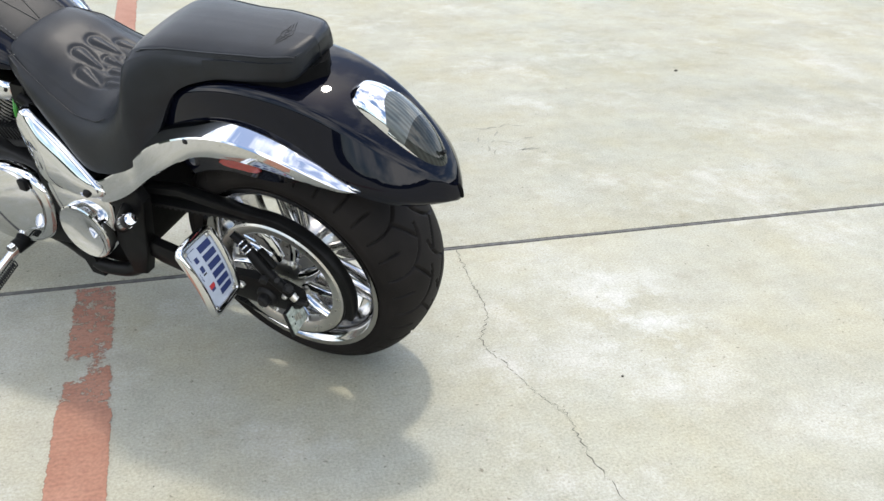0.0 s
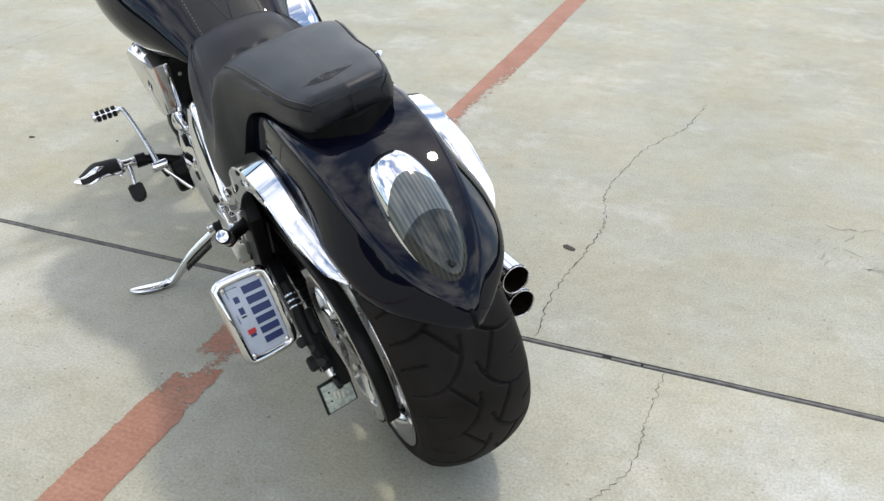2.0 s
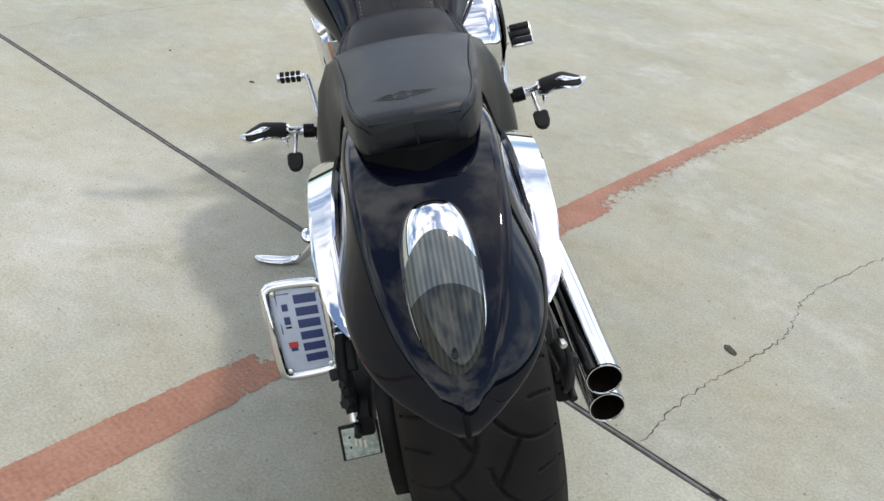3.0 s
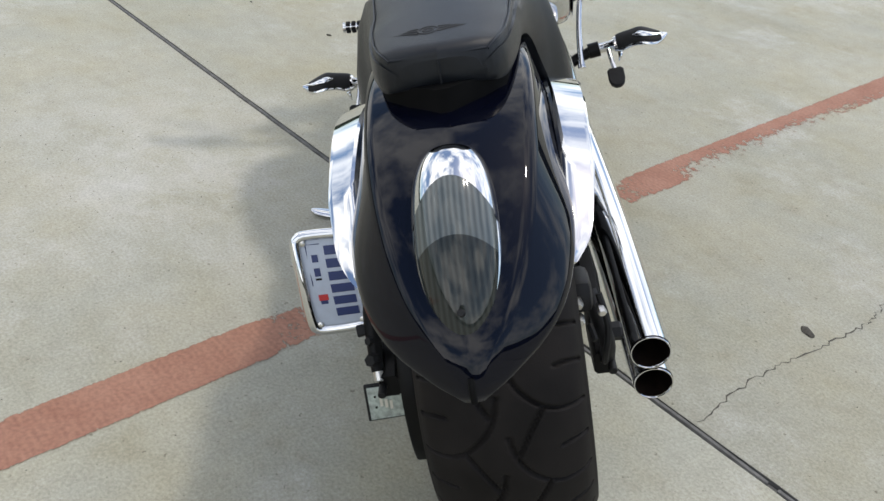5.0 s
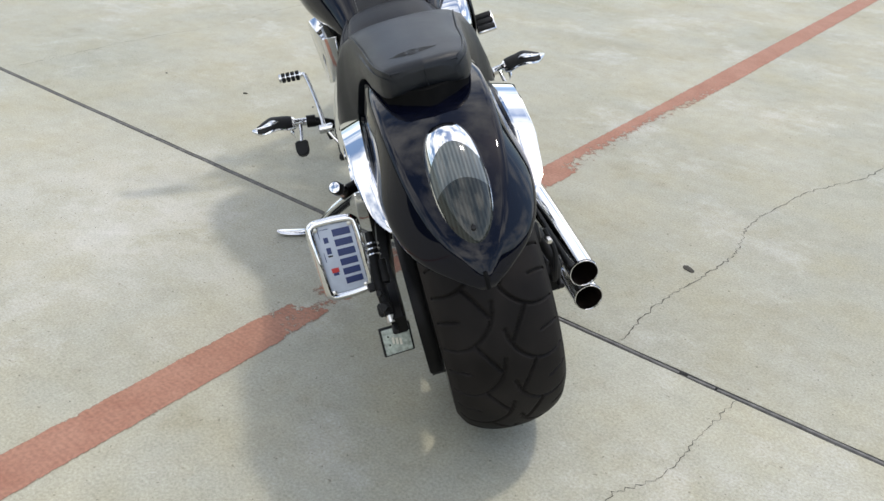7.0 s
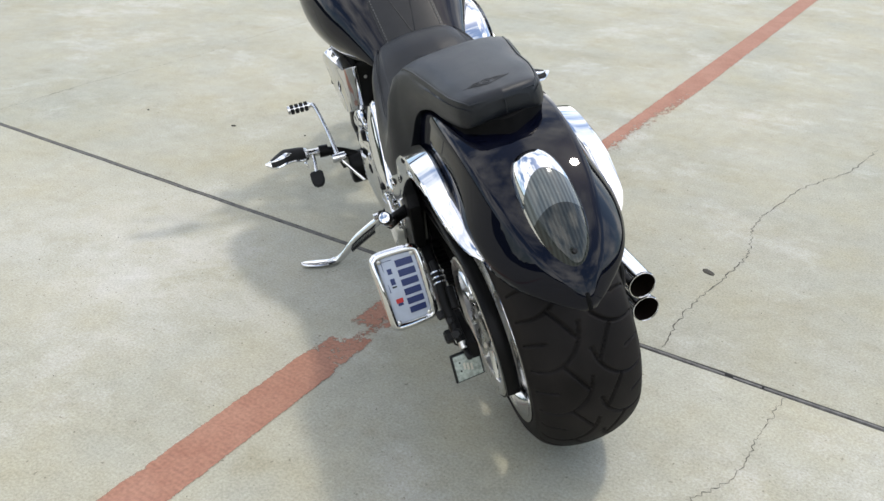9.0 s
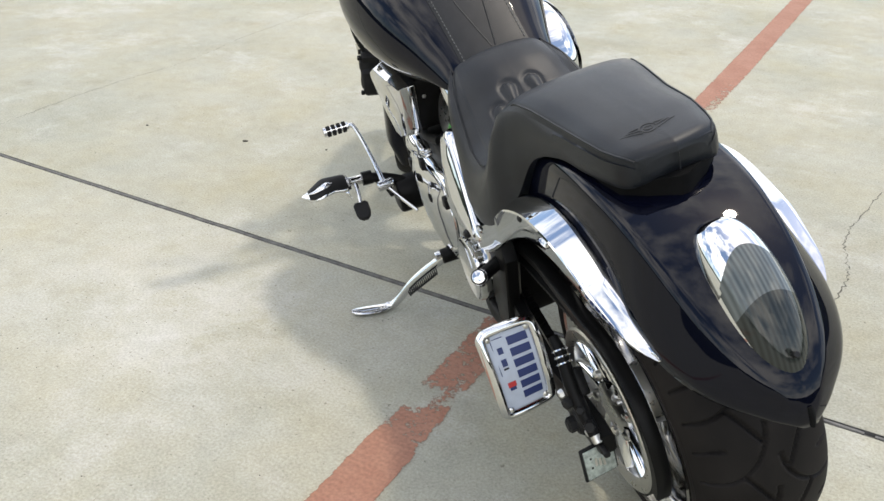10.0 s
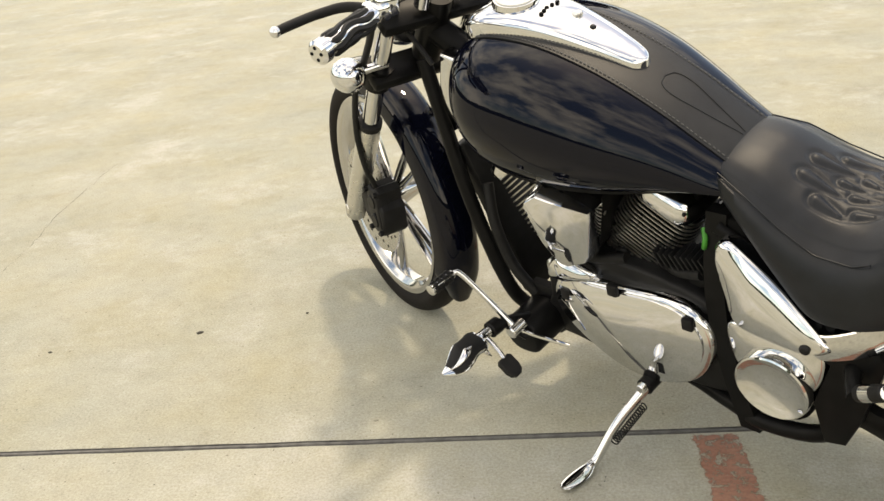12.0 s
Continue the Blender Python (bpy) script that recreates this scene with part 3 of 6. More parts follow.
def rear_tread(centre, half, rows=56, across=112, pitches=17):
    """The tread of the rear tyre: one pitch of grooves is worked out and repeated round the wheel."""
    pitch = 2 * math.pi * TYRE_R / pitches
    segs = []
    for q in groove_field(pitch):
        for a, b in zip(q, q[1:]):
            segs.append(((a[0] * half, a[1]), (b[0] * half, b[1])))
    A = np.array([s[0] for s in segs])
    D = np.array([s[1] for s in segs]) - A
    L2 = (D * D).sum(1)
    k = TYRE_R - 0.305
    prof = crv([(-0.106, 0.240 + k * 0.5), (-0.103, 0.258 + k), (-0.091, 0.277 + k), (-0.068, 0.292 + k), (-0.036, 0.302 + k), (0, 0.305 + k), (0.036, 0.302 + k), (0.068, 0.292 + k), (0.091, 0.277 + k), (0.103, 0.258 + k), (0.106, 0.240 + k * 0.5)], across + 1)
    depth = np.zeros((rows, across + 1))
    for i in range(rows):
        for j, (y, r) in enumerate(prof):
            s = i / rows * pitch + (0 if y >= 0 else pitch * 0.5)
            best = 9.0
            for shift in (0.0, pitch, -pitch, -2 * pitch):
                P = np.array((abs(y), s % pitch + shift))
                t = np.clip(((P - A) * D).sum(1) / L2, 0, 1)
                best = min(best, float(np.sqrt((((A + D * t[:, None]) - P) ** 2).sum(1)).min()))
            depth[i, j] = 0.0070 * max(0.0, min(1.0, (0.0031 - best) / 0.0018))
    bm = bmesh.new()
    rings = []
    seg = rows * pitches
    for i in range(seg):
        a = 2 * math.pi * i / seg
        rings.append([bm.verts.new((centre[0] + (r - depth[i % rows, j]) * math.sin(a), y * 0.99 - 0.0145, centre[1] + (r - depth[i % rows, j]) * math.cos(a))) for j, (y, r) in enumerate(prof)])
    for i in range(seg):
        a, b = rings[i], rings[(i + 1) % seg]
        for j in range(across):
            bm.faces.new((a[j], a[j + 1], b[j + 1], b[j]))
    return bm


def spoke(centre, ang, twist, r0, r1, w0, w1, y0, y1, thick):
    """A cast spoke from hub to rim; twist swings its outer end round the wheel."""
    def at(r, a, y, side):
        x, z = centre[0] + r * math.sin(a), centre[1] + r * math.cos(a)
        return (x + side * math.cos(a), y, z - side * math.sin(a))
    rings = []
    for k in range(6):
        u = k / 5
        r, a, w, y = r0 + (r1 - r0) * u, ang + twist * u, w0 + (w1 - w0) * u, y0 + (y1 - y0) * u
        rings.append([at(r, a, y + thick * cy, w * cx) for cx, cy in ((-1, -0.4), (-0.7, 0.6), (-0.25, 1), (0.25, 1), (0.7, 0.6), (1, -0.4), (0.6, -1), (-0.6, -1))])
    return loft(rings)


# rear wheel
rear_wheel = part("rear_wheel", lathe([(0.084, 0.193), (0.089, 0.197), (0.090, 0.207), (0.083, 0.208), (0.074, 0.200), (-0.080, 0.200), (-0.092, 0.208), (-0.100, 0.207), (-0.100, 0.197), (-0.094, 0.193),
                                       (-0.072, 0.184), (-0.055, 0.178), (-0.02, 0.172), (0.02, 0.174), (0.060, 0.180), (0.078, 0.185)], REAR, 96, closed=True), POLISHED, bike, "polished alloy cast wheel with paired spokes")
part("tyre", lathe([(-0.098, 0.204), (-0.113, 0.212), (-0.1190, 0.220), (-0.1194, 0.2285)], REAR, 96, bm=lathe([(0.0904, 0.2285), (0.0906, 0.221), (0.0895, 0.212), (0.082, 0.204)], REAR, 96)), TYRE, rear_wheel, "wide black tyre sidewall")
part("tread", rear_tread(REAR, 0.105), TYRE, rear_wheel, "wide black tread with curved grooves", angle=180)
for k in range(5):
    for s in (-1, 1):
        a = 2 * math.pi * (k + 0.2) / 5
        part("spoke", spoke(REAR, a + s * 0.30, -s * 0.20, 0.048, 0.182, 0.0085, 0.0085, 0.012, -0.012, 0.013), POLISHED, rear_wheel)
part("hub", lathe([(-0.09, 0.0), (-0.09, 0.035), (-0.06, 0.05), (0.03, 0.055), (0.06, 0.05), (0.10, 0.04), (0.10, 0.0)], REAR, 32), ALLOY, rear_wheel)
part("brake_disc", lathe([(-0.098, 0.07), (-0.098, 0.125), (-0.104, 0.125), (-0.104, 0.07)], REAR, 64, closed=True), DISC, rear_wheel)
NOW[0] = Matrix.Translation((0, -0.026, 0))
pulley = part("belt_pulley", lathe([(0.112, 0.122), (0.112, 0.139), (0.116, 0.1415), (0.138, 0.1415), (0.142, 0.144), (0.145, 0.140), (0.144, 0.126), (0.139, 0.118), (0.118, 0.118)], REAR, 96, closed=True), ALLOY, rear_wheel, "polished alloy belt pulley ring")
for k in range(10):
    a = 2 * math.pi * k / 10
    part("pulley_spoke", spoke(REAR, a, 0.25, 0.035, 0.124, 0.011, 0.008, 0.124, 0.130, 0.009), CHROME, rear_wheel)
part("pulley_hub", lathe([(0.10, 0.0), (0.10, 0.052), (0.128, 0.05), (0.134, 0.04), (0.134, 0.0)], REAR, 32), ALLOY, rear_wheel)
for k in range(5):
    a = 2 * math.pi * (k + 0.5) / 5
    screw("pulley_bolt", (REAR[0] + 0.055 * math.sin(a), 0.133, REAR[1] + 0.055 * math.cos(a)), (0, 1, 0), 0.010, rear_wheel, ALLOY)

# belt: teeth inside, smooth back outside
FRONT_PULLEY, FPR, RPR = (0.50, 0.335), 0.045, 0.1425


def belt_path():
    pts = []
    d = Vector((FRONT_PULLEY[0] - REAR[0], FRONT_PULLEY[1] - REAR[1]))
    base = math.atan2(d.y, d.x)
    off = math.acos((RPR - FPR) / d.length)
    for k in range(49):
        a = base + off + (2 * math.pi - 2 * off) * k / 48
        pts.append((REAR[0] + RPR * math.cos(a), REAR[1] + RPR * math.sin(a), math.cos(a), math.sin(a)))
    for k in range(17):
        a = base - off + 2 * off * k / 16
        pts.append((FRONT_PULLEY[0] + FPR * math.cos(a), FRONT_PULLEY[1] + FPR * math.sin(a), math.cos(a), math.sin(a)))
    return pts


def belt():
    path = belt_path()
    rings = []
    for x, z, nx, nz in path + path[:1]:
        rings.append([(x, 0.116, z), (x + nx * 0.005, 0.116, z + nz * 0.005), (x + nx * 0.005, 0.142, z + nz * 0.005), (x, 0.142, z)])
    bm = loft(rings, True, False)
    for p, q in ((path[-1], path[0]), (path[48], path[49])):
        n = int(math.hypot(q[0] - p[0], q[1] - p[1]) / 0.014)
        ang = math.atan2(q[1] - p[1], q[0] - p[0])
        for k in range(1, n):
            u = k / n
            x, z = p[0] + (q[0] - p[0]) * u, p[1] + (q[1] - p[1]) * u
            box((x - p[2] * 0.002, 0.129, z - p[3] * 0.002), (0.006, 0.024, 0.006), 0, Matrix.Rotation(-ang, 4, "Y"), bm=bm)
    return bm


part("drive_belt", belt(), RUBBER, bike, "black toothed rubber drive belt")


def guard_plate():
    """The curved belt guard over the top and back of the rear pulley."""
    pts = [(0.36, 0.430, 0.25, 0.97), (0.22, 0.454, 0.18, 0.98)] + [(REAR[0] + 0.158 * math.sin(a), REAR[1] + 0.158 * math.cos(a), math.sin(a), math.cos(a)) for a in (radians(8 - 7.0 * k) for k in range(18))]
    rings = []
    for x, z, nx, nz in pts:
        rings.append([(x + nx * r, y, z + nz * r) for r, y in ((-0.006, 0.120), (0.007, 0.120), (0.009, 0.123), (0.009, 0.142), (0.007, 0.145), (-0.008, 0.145), (-0.010, 0.142), (-0.010, 0.123))])
    return loft(rings)


part("belt_guard", guard_plate(), BLACK, bike, "black curved belt guard")
NOW[0] = None


# swingarm and axle
def swingarm(side):
    return loft([[(x, (y + 0.014 * cy) * side, z + h * cz) for cy, cz in ((-1, -0.7), (-0.7, -1), (0.7, -1), (1, -0.7), (1, 0.7), (0.7, 1), (-0.7, 1), (-1, 0.7))]
                 for x, y, z, h in ((0.46, 0.118, 0.320, 0.028), (0.30, 0.142, 0.295, 0.026), (0.14, 0.152, 0.284, 0.027), (0.06, 0.150, 0.284, 0.036), (-0.02, 0.150, 0.288, 0.034), (-0.055, 0.150, 0.290, 0.018))])


for side in (1, -1):
    arm = part("swingarm", swingarm(side), BLACK, bike, "black steel swingarm")
    part("axle_nut", tube([(REAR[0], 0.166 * side, REAR[1]), (REAR[0], 0.182 * side, REAR[1]), (REAR[0], 0.186 * side, REAR[1])], [0.014, 0.014, 0.010], 6), SATIN, arm)
    part("axle_adjuster", peg((-0.05, 0.160 * side, 0.291), (-0.075, 0.160 * side, 0.291), 0.006), SATIN, arm)
for x, y, z, r in ((0.075, 0.160, 0.300, 0.008), (0.040, 0.160, 0.262, 0.008), (-0.030, 0.160, 0.305, 0.007)):
    part("adjuster_nut", tube([(x, y - 0.006, z), (x, y + 0.010, z), (x, y + 0.013, z)], [r, r, r * 0.7], 6), ALLOY, bike)
part("axle_cap", lathe([(0.150, 0.024), (0.166, 0.024), (0.172, 0.019), (0.173, 0.0)], REAR, 24), SATIN, bike, "dark round axle cap")
part("caliper", box((-0.02, -0.125, 0.395), (0.08, 0.035, 0.045), 0.010, Matrix.Rotation(0.3, 4, "Y")), SATIN, bike, "black rear brake caliper")
part("caliper_bracket", tube([(-0.02, -0.14, 0.39), (-0.06, -0.155, 0.34), (-0.05, -0.155, 0.295)], 0.011, 10, 10), SATIN, bike)

part("brake_line", tube([(-0.055, -0.150, 0.41), (-0.075, -0.158, 0.37), (-0.080, -0.152, 0.33), (-0.060, -0.150, 0.30), (0.02, -0.150, 0.28)], 0.005, 8, 24), RUBBER, bike, "thin black rear brake line")
part("banjo_bolt", peg((-0.058, -0.150, 0.395), (-0.076, -0.152, 0.392), 0.0060, 6), ALLOY, bike, "bright brake line bolt")
part("bleed_nipple", peg((-0.055, -0.135, 0.36), (-0.080, -0.140, 0.352), 0.0042, 8), SATIN, bike)
for z in (0.405, 0.378):
    part("caliper_bolt", peg((-0.055, -0.122, z), (-0.070, -0.122, z - 0.003), 0.007, 6), ALLOY, bike)

# rear fender


def smooth_at(table, x):
    """A rounded reading of a small table of (x, value)."""
    xs, ys = [t[0] for t in table], [t[1] for t in table]
    w = max(0.0, min(4.0, xs[-1] - x))
    return float(np.mean(np.interp([x + w * k / 4 for k in range(-4, 5)], xs, ys)))


F_EDGE = [(-40, 0.256), (0, 0.243), (10, 0.246), (18, 0.262), (26, 0.296), (33, 0.322), (40, 0.335), (46, 0.348), (52, 0.366), (56, 0.384), (59, 0.398), (60.5, 0.405)]
F_HALF = [(-40, 0.118), (0, 0.124), (28, 0.124), (36, 0.121), (42, 0.115), (48, 0.102), (52, 0.086), (55, 0.066), (57.5, 0.044), (59.3, 0.022), (60.5, 0.010)]
F_CREASE = [(-40, 0.094), (5, 0.096), (20, 0.0900), (30, 0.0815), (35, 0.0745), (40, 0.0665), (45, 0.0555), (50, 0.0415), (54, 0.0270), (56.5, 0.0150), (58.5, 0.0045), (60.5, 0.003)]
F_RAD = [(-40, 0.405), (-10, 0.418), (20, 0.424), (40, 0.422), (52, 0.425), (56, 0.423), (58.5, 0.417), (60.5, 0.410)]


def fender_point(phi, u, lift=0.0):
    """A place on the fender: phi degrees back from upright, u from 0 at the ridge to 1 at the lower rim (negative: right side)."""
    s, u = (1 if u >= 0 else -1), abs(u)
    R0, ye, yc, re = smooth_at(F_RAD, phi), smooth_at(F_HALF, phi), smooth_at(F_CREASE, phi), smooth_at(F_EDGE, phi)
    rc = R0 - 0.12 * yc
    if u <= 0.5:
        v = u / 0.5
        y, r = yc * v, R0 - (R0 - rc) * (0.25 * v + 0.75 * v ** 2.2)
    else:
        v = (u - 0.5) / 0.5
        y = yc + (ye - yc) * (1 - (1 - min(1.0, v / 0.72)) ** 1.2)
        r = rc + (re - rc) * (0.86 * v + 0.14 * v * v)
    r += lift
    a = radians(phi)
    return (ARCH[0] - r * math.sin(a), y * s, ARCH[1] + r * math.cos(a))


def fender_shell():
    """Two flanks and a flat-topped back that meet in a rounded crease."""
    half = [k / 20 for k in range(21)]
    us = [-u for u in half[:0:-1]] + half
    rings = []
    for k in range(95):
        phi = -34 + k * 94.5 / 94
        outer = [fender_point(phi, u) for u in us]
        inner = [fender_point(phi, u * 0.985, -0.004) for u in us[::-1]]
        rings.append(outer + inner)
    bm = loft(rings)
    bm.edges.ensure_lookup_table()
    return bm


fender = part("rear_fender", fender_shell(), PAINT, bike, "glossy blue-black painted rear fender", angle=75)
part("fender_tip_seam", tube([fender_point(57.0, 0, -0.001), fender_point(58.5, 0, 0.001), fender_point(60.5, 0, 0.0)], 0.0035, 8, 8), DARK, fender)


def flank_strip(phi0, phi1, u0, u1, lift):
    """A thin pad that follows the fender's left flank."""
    rings = []
    for i in range(13):
        phi = phi0 + (phi1 - phi0) * i / 12
        e = 0.35 * (abs(2 * i / 12 - 1) ** 6) * (u1 - u0)
        rings.append([fender_point(phi, u0 + e, 0.0), tuple(Vector(fender_point(phi, u0 + e + 0.01)) + Vector((0, lift, 0))), tuple(Vector(fender_point(phi, u1 - e - 0.01)) + Vector((0, lift, 0))), fender_point(phi, u1 - e, 0.0)])
    return loft(rings)


part("side_reflector", flank_strip(-14.0, 6.0, 0.905, 0.975, 0.004), RED_GLASS, fender, "long red side reflector below the strut")


# tail light: a teardrop dome on the fender's back
def tail_dome(lo, hi, grow, lift, nv=21, ns=26):
    """Part of the teardrop between the shares lo(v) and hi(v) of its length, from its top; v runs across it."""
    bm = bmesh.new()
    rows = []
    for i in range(ns + 1):
        row = []
        for j in range(nv):
            v = -1 + 2 * j / (nv - 1)
            s = lo(v) + (hi(v) - lo(v)) * i / ns
            q = min(1.0, max(0.0, 0.012 + 0.976 * s))
            w = (0.0445 + grow) * max(0.0, 1 - abs(2 * q ** 0.84 - 1) ** 2.5) ** 0.5
            crown = (0.030 + lift) * math.sin(math.pi * q ** 0.62) ** 0.75 * min(1.0, 0.05 + s / 0.06) ** 0.5
            a = radians(23.2 + 28.6 * s)
            r = 0.4200 + crown * max(0.0, 1 - v * v) ** 0.5 - 0.006 * abs(v) ** 3
            row.append(bm.verts.new((ARCH[0] - r * math.sin(a), w * v - 0.001, ARCH[1] + r * math.cos(a))))
        rows.append(row)
    for a, b in zip(rows, rows[1:]):
        for j in range(nv - 1):
            bm.faces.new((a[j], a[j + 1], b[j + 1], b[j]))
    return bm


def cap_line(v):
    return 0.268 + 0.18 * v * v


def arc_line(v):
    return 0.545 + 0.08 * v * v


tail = part("tail_light", tail_dome(lambda v: 0.04, lambda v: 0.995, 0.0018, -0.010), CHROME, bike, "chrome teardrop tail light with a smoked lens", angle=80)
part("chrome_cap", tail_dome(lambda v: 0.0, lambda v: cap_line(v) + 0.03, 0.001, 0.0), CHROME, tail, "polished chrome hood over the lens", angle=80)
# The lens in two tones: lighter above the arc line, darker below.
part("upper_lens", tail_dome(cap_line, arc_line, 0.0, 0.0035), LENS_TOP, tail, "lighter ribbed upper lens", angle=80)
part("lens", tail_dome(arc_line, lambda v: 0.994, 0.0, 0.0035), SMOKE, tail, "smoked ribbed lower lens", angle=80)
part("lens_screw", peg(fender_point(48.5, 0, 0.010), fender_point(48.5, 0, 0.020), 0.004, 10), SATIN, tail)


# chrome fender struts
S_TOP = [(0.425, 0.466), (0.36, 0.489), (0.284, 0.541), (0.20, 0.606), (0.101, 0.646), (0.011, 0.658), (-0.076, 0.641), (-0.148, 0.610), (-0.217, 0.570)]
S_BOT = [(0.408, 0.436), (0.375, 0.418), (0.310, 0.448), (0.214, 0.522), (0.110, 0.584), (0.02, 0.601), (-0.070, 0.595), (-0.151, 0.580), (-0.217, 0.566)]


def strut(side):
    """A flat upper facet that catches the sky and an upright lower one, with a crisp edge between them and a cut tip."""
    n = 48
    top, bot = crv(S_TOP, n), crv(S_BOT, n)
    rings = []
    for k in range(n):
        u = k / (n - 1)
        (xt, zt), (xb, zb) = top[k], bot[k]
        y_in = float(np.interp(u, [0, 0.3, 0.6, 0.8, 1.0], [0.118, 0.113, 0.118, 0.121, 0.112]))
        wide = float(np.interp(u, [0, 0.1, 0.3, 0.6, 0.8, 0.93, 0.97, 1.0], [0.040, 0.053, 0.046, 0.041, 0.033, 0.026, 0.018, 0.007]))
        y0, y1 = y_in, y_in + wide
        cut = float(np.interp(u, [0, 0.28, 0.5], [-0.25, -0.10, 0.45]))
        ring = []
        e = float(np.interp(u, [0, 0.15, 0.35, 0.6, 1.0], [0.13, 0.15, 0.18, 0.20, 0.28]))
        for f, y in ((0.45, y0 - 0.006), (0.10, y0 - 0.004), (0.02, y0), (0.0, y0 + 0.004), (e * 0.34, y0 + wide * 0.42), (e * 0.84, y1 - 0.006), (e * 0.95, y1 - 0.002), (e + 0.03, y1), (e + (1 - e) * 0.4, y1 - 0.003 * cut), (e + (1 - e) * 0.75, y1 - 0.006 * cut), (0.96, y1 - 0.009 * cut - 0.001), (1.0, y1 - 0.011 * cut - 0.004), (1.0, y0 - 0.004)):
            ring.append((xt + (xb - xt) * f, y * side, zt + (zb - zt) * f + 0.006))
        rings.append(ring)
    return loft(rings)


for side in (1, -1):
    st = part("fender_strut", strut(side), CHROME, bike, "curved chrome fender strut cover", angle=28)
    screw("strut_screw", (0.106, 0.1570 * side, 0.632), (0, side, 0), 0.0058, st, SATIN)
    screw("strut_screw", (-0.112, 0.1480 * side, 0.617), (-0.1, side, 0), 0.0050, st, ALLOY)


# seat
EMBOSS = material("dark_stitching", (0.008, 0.008, 0.008), 0.6)
SEAT = [  # x, top z, seam half width, seam z, side half width, lower z
    (0.605, 0.694, 0.062, 0.687, 0.075, 0.666), (0.575, 0.712, 0.085, 0.698, 0.102, 0.660), (0.52, 0.702, 0.098, 0.680, 0.130, 0.620), (0.46, 0.672, 0.106, 0.646, 0.148, 0.556),
    (0.40, 0.647, 0.114, 0.621, 0.163, 0.504), (0.34, 0.640, 0.118, 0.620, 0.167, 0.504), (0.295, 0.660, 0.116, 0.642, 0.167, 0.520), (0.262, 0.706, 0.108, 0.688, 0.162, 0.538),
    (0.238, 0.758, 0.104, 0.746, 0.152, 0.560), (0.20, 0.778, 0.098, 0.766, 0.128, 0.612), (0.15, 0.786, 0.092, 0.772, 0.108, 0.690), (0.07, 0.789, 0.083, 0.773, 0.095, 0.724),
    (0.0, 0.790, 0.079, 0.778, 0.088, 0.730), (-0.045, 0.789, 0.073, 0.778, 0.081, 0.733), (-0.072, 0.788, 0.066, 0.779, 0.074, 0.734), (-0.084, 0.7865, 0.059, 0.778, 0.067, 0.735), (-0.0915, 0.782, 0.051, 0.773, 0.059, 0.738), (-0.0945, 0.774, 0.042, 0.765, 0.050, 0.744)]


def seat_at(x):
    xs = [-s[0] for s in SEAT]
    return [float(np.interp(-x, xs, [s[k] for s in SEAT])) for k in range(1, 6)]


TEARS = [(0.462, 0.0235, 0.398, 0.030, 0.0150), (0.429, 0.058, 0.376, 0.070, 0.0140), (0.414, 0.000, 0.370, 0.000, 0.0110), (0.387, 0.023, 0.340, 0.012, 0.0105), (0.370, 0.056, 0.326, 0.044, 0.0110)]
TEARS = TEARS + [(a, -b, c, -d, r) for a, b, c, d, r in TEARS if b > 0.0]


def emboss(x, y):
    """Height of the flame-shaped pillows in the rider's seat: teardrops (head, tail, radius) with a groove round each."""
    near = 1.0
    for hx, hy, tx, ty, r in TEARS:
        dx, dy = tx - hx, ty - hy
        t = max(0.0, min(1.0, ((x - hx) * dx + (y - hy) * dy) / (dx * dx + dy * dy)))
        near = min(near, math.hypot(x - hx - dx * t, y - hy - dy * t) - r * (1 - t) ** 0.7)
    h = -0.0032 * math.exp(-(near / 0.0046) ** 2)
    if near < 0:
        h += 0.0036 * (1 - math.exp(-(near / 0.0085) ** 2))
    return h * max(0.0, min(1.0, (x - 0.318) / 0.03))


def seat_body():
    fine = crv(SEAT, 690)
    rows = [r for k, r in enumerate(fine) if 0.31 < r[0] < 0.50 or k % 3 == 0 or k == len(fine) - 1]
    rings = []
    for x, zt, ys, zs, yw, zb in rows:
        half = [(0, zt), (ys * 0.35, zt - 0.001), (ys * 0.7, zt - (zt - zs) * 0.35), (ys * 0.92, zt - (zt - zs) * 0.8), (ys, zs - 0.002), (ys + (yw - ys) * 0.35, zs - 0.010), (ys + (yw - ys) * 0.7, zs - (zs - zb) * 0.22),
                (ys + (yw - ys) * 0.95, zs - (zs - zb) * 0.5), (yw, zs - (zs - zb) * 0.82), (yw - 0.003, zb), (yw - 0.02, zb + 0.002)]
        half = [half[0]] + crv([half[0], half[1], half[2], half[3], half[4], half[5]], 56)[1:] + half[6:]
        if 0.31 < x < 0.50:
            half = [(y, z + emboss(x, y)) if k < 56 else (y, z) for k, (y, z) in enumerate(half)]
        tail = max(0.0, min(1.0, (0.03 - x) / 0.11))
        bent = [(x + tail * (0.16 * y - 0.008), y, z) for y, z in half]
        rings.append(bent + [(a, -y, z) for a, y, z in bent[:0:-1]])
    return loft(rings)


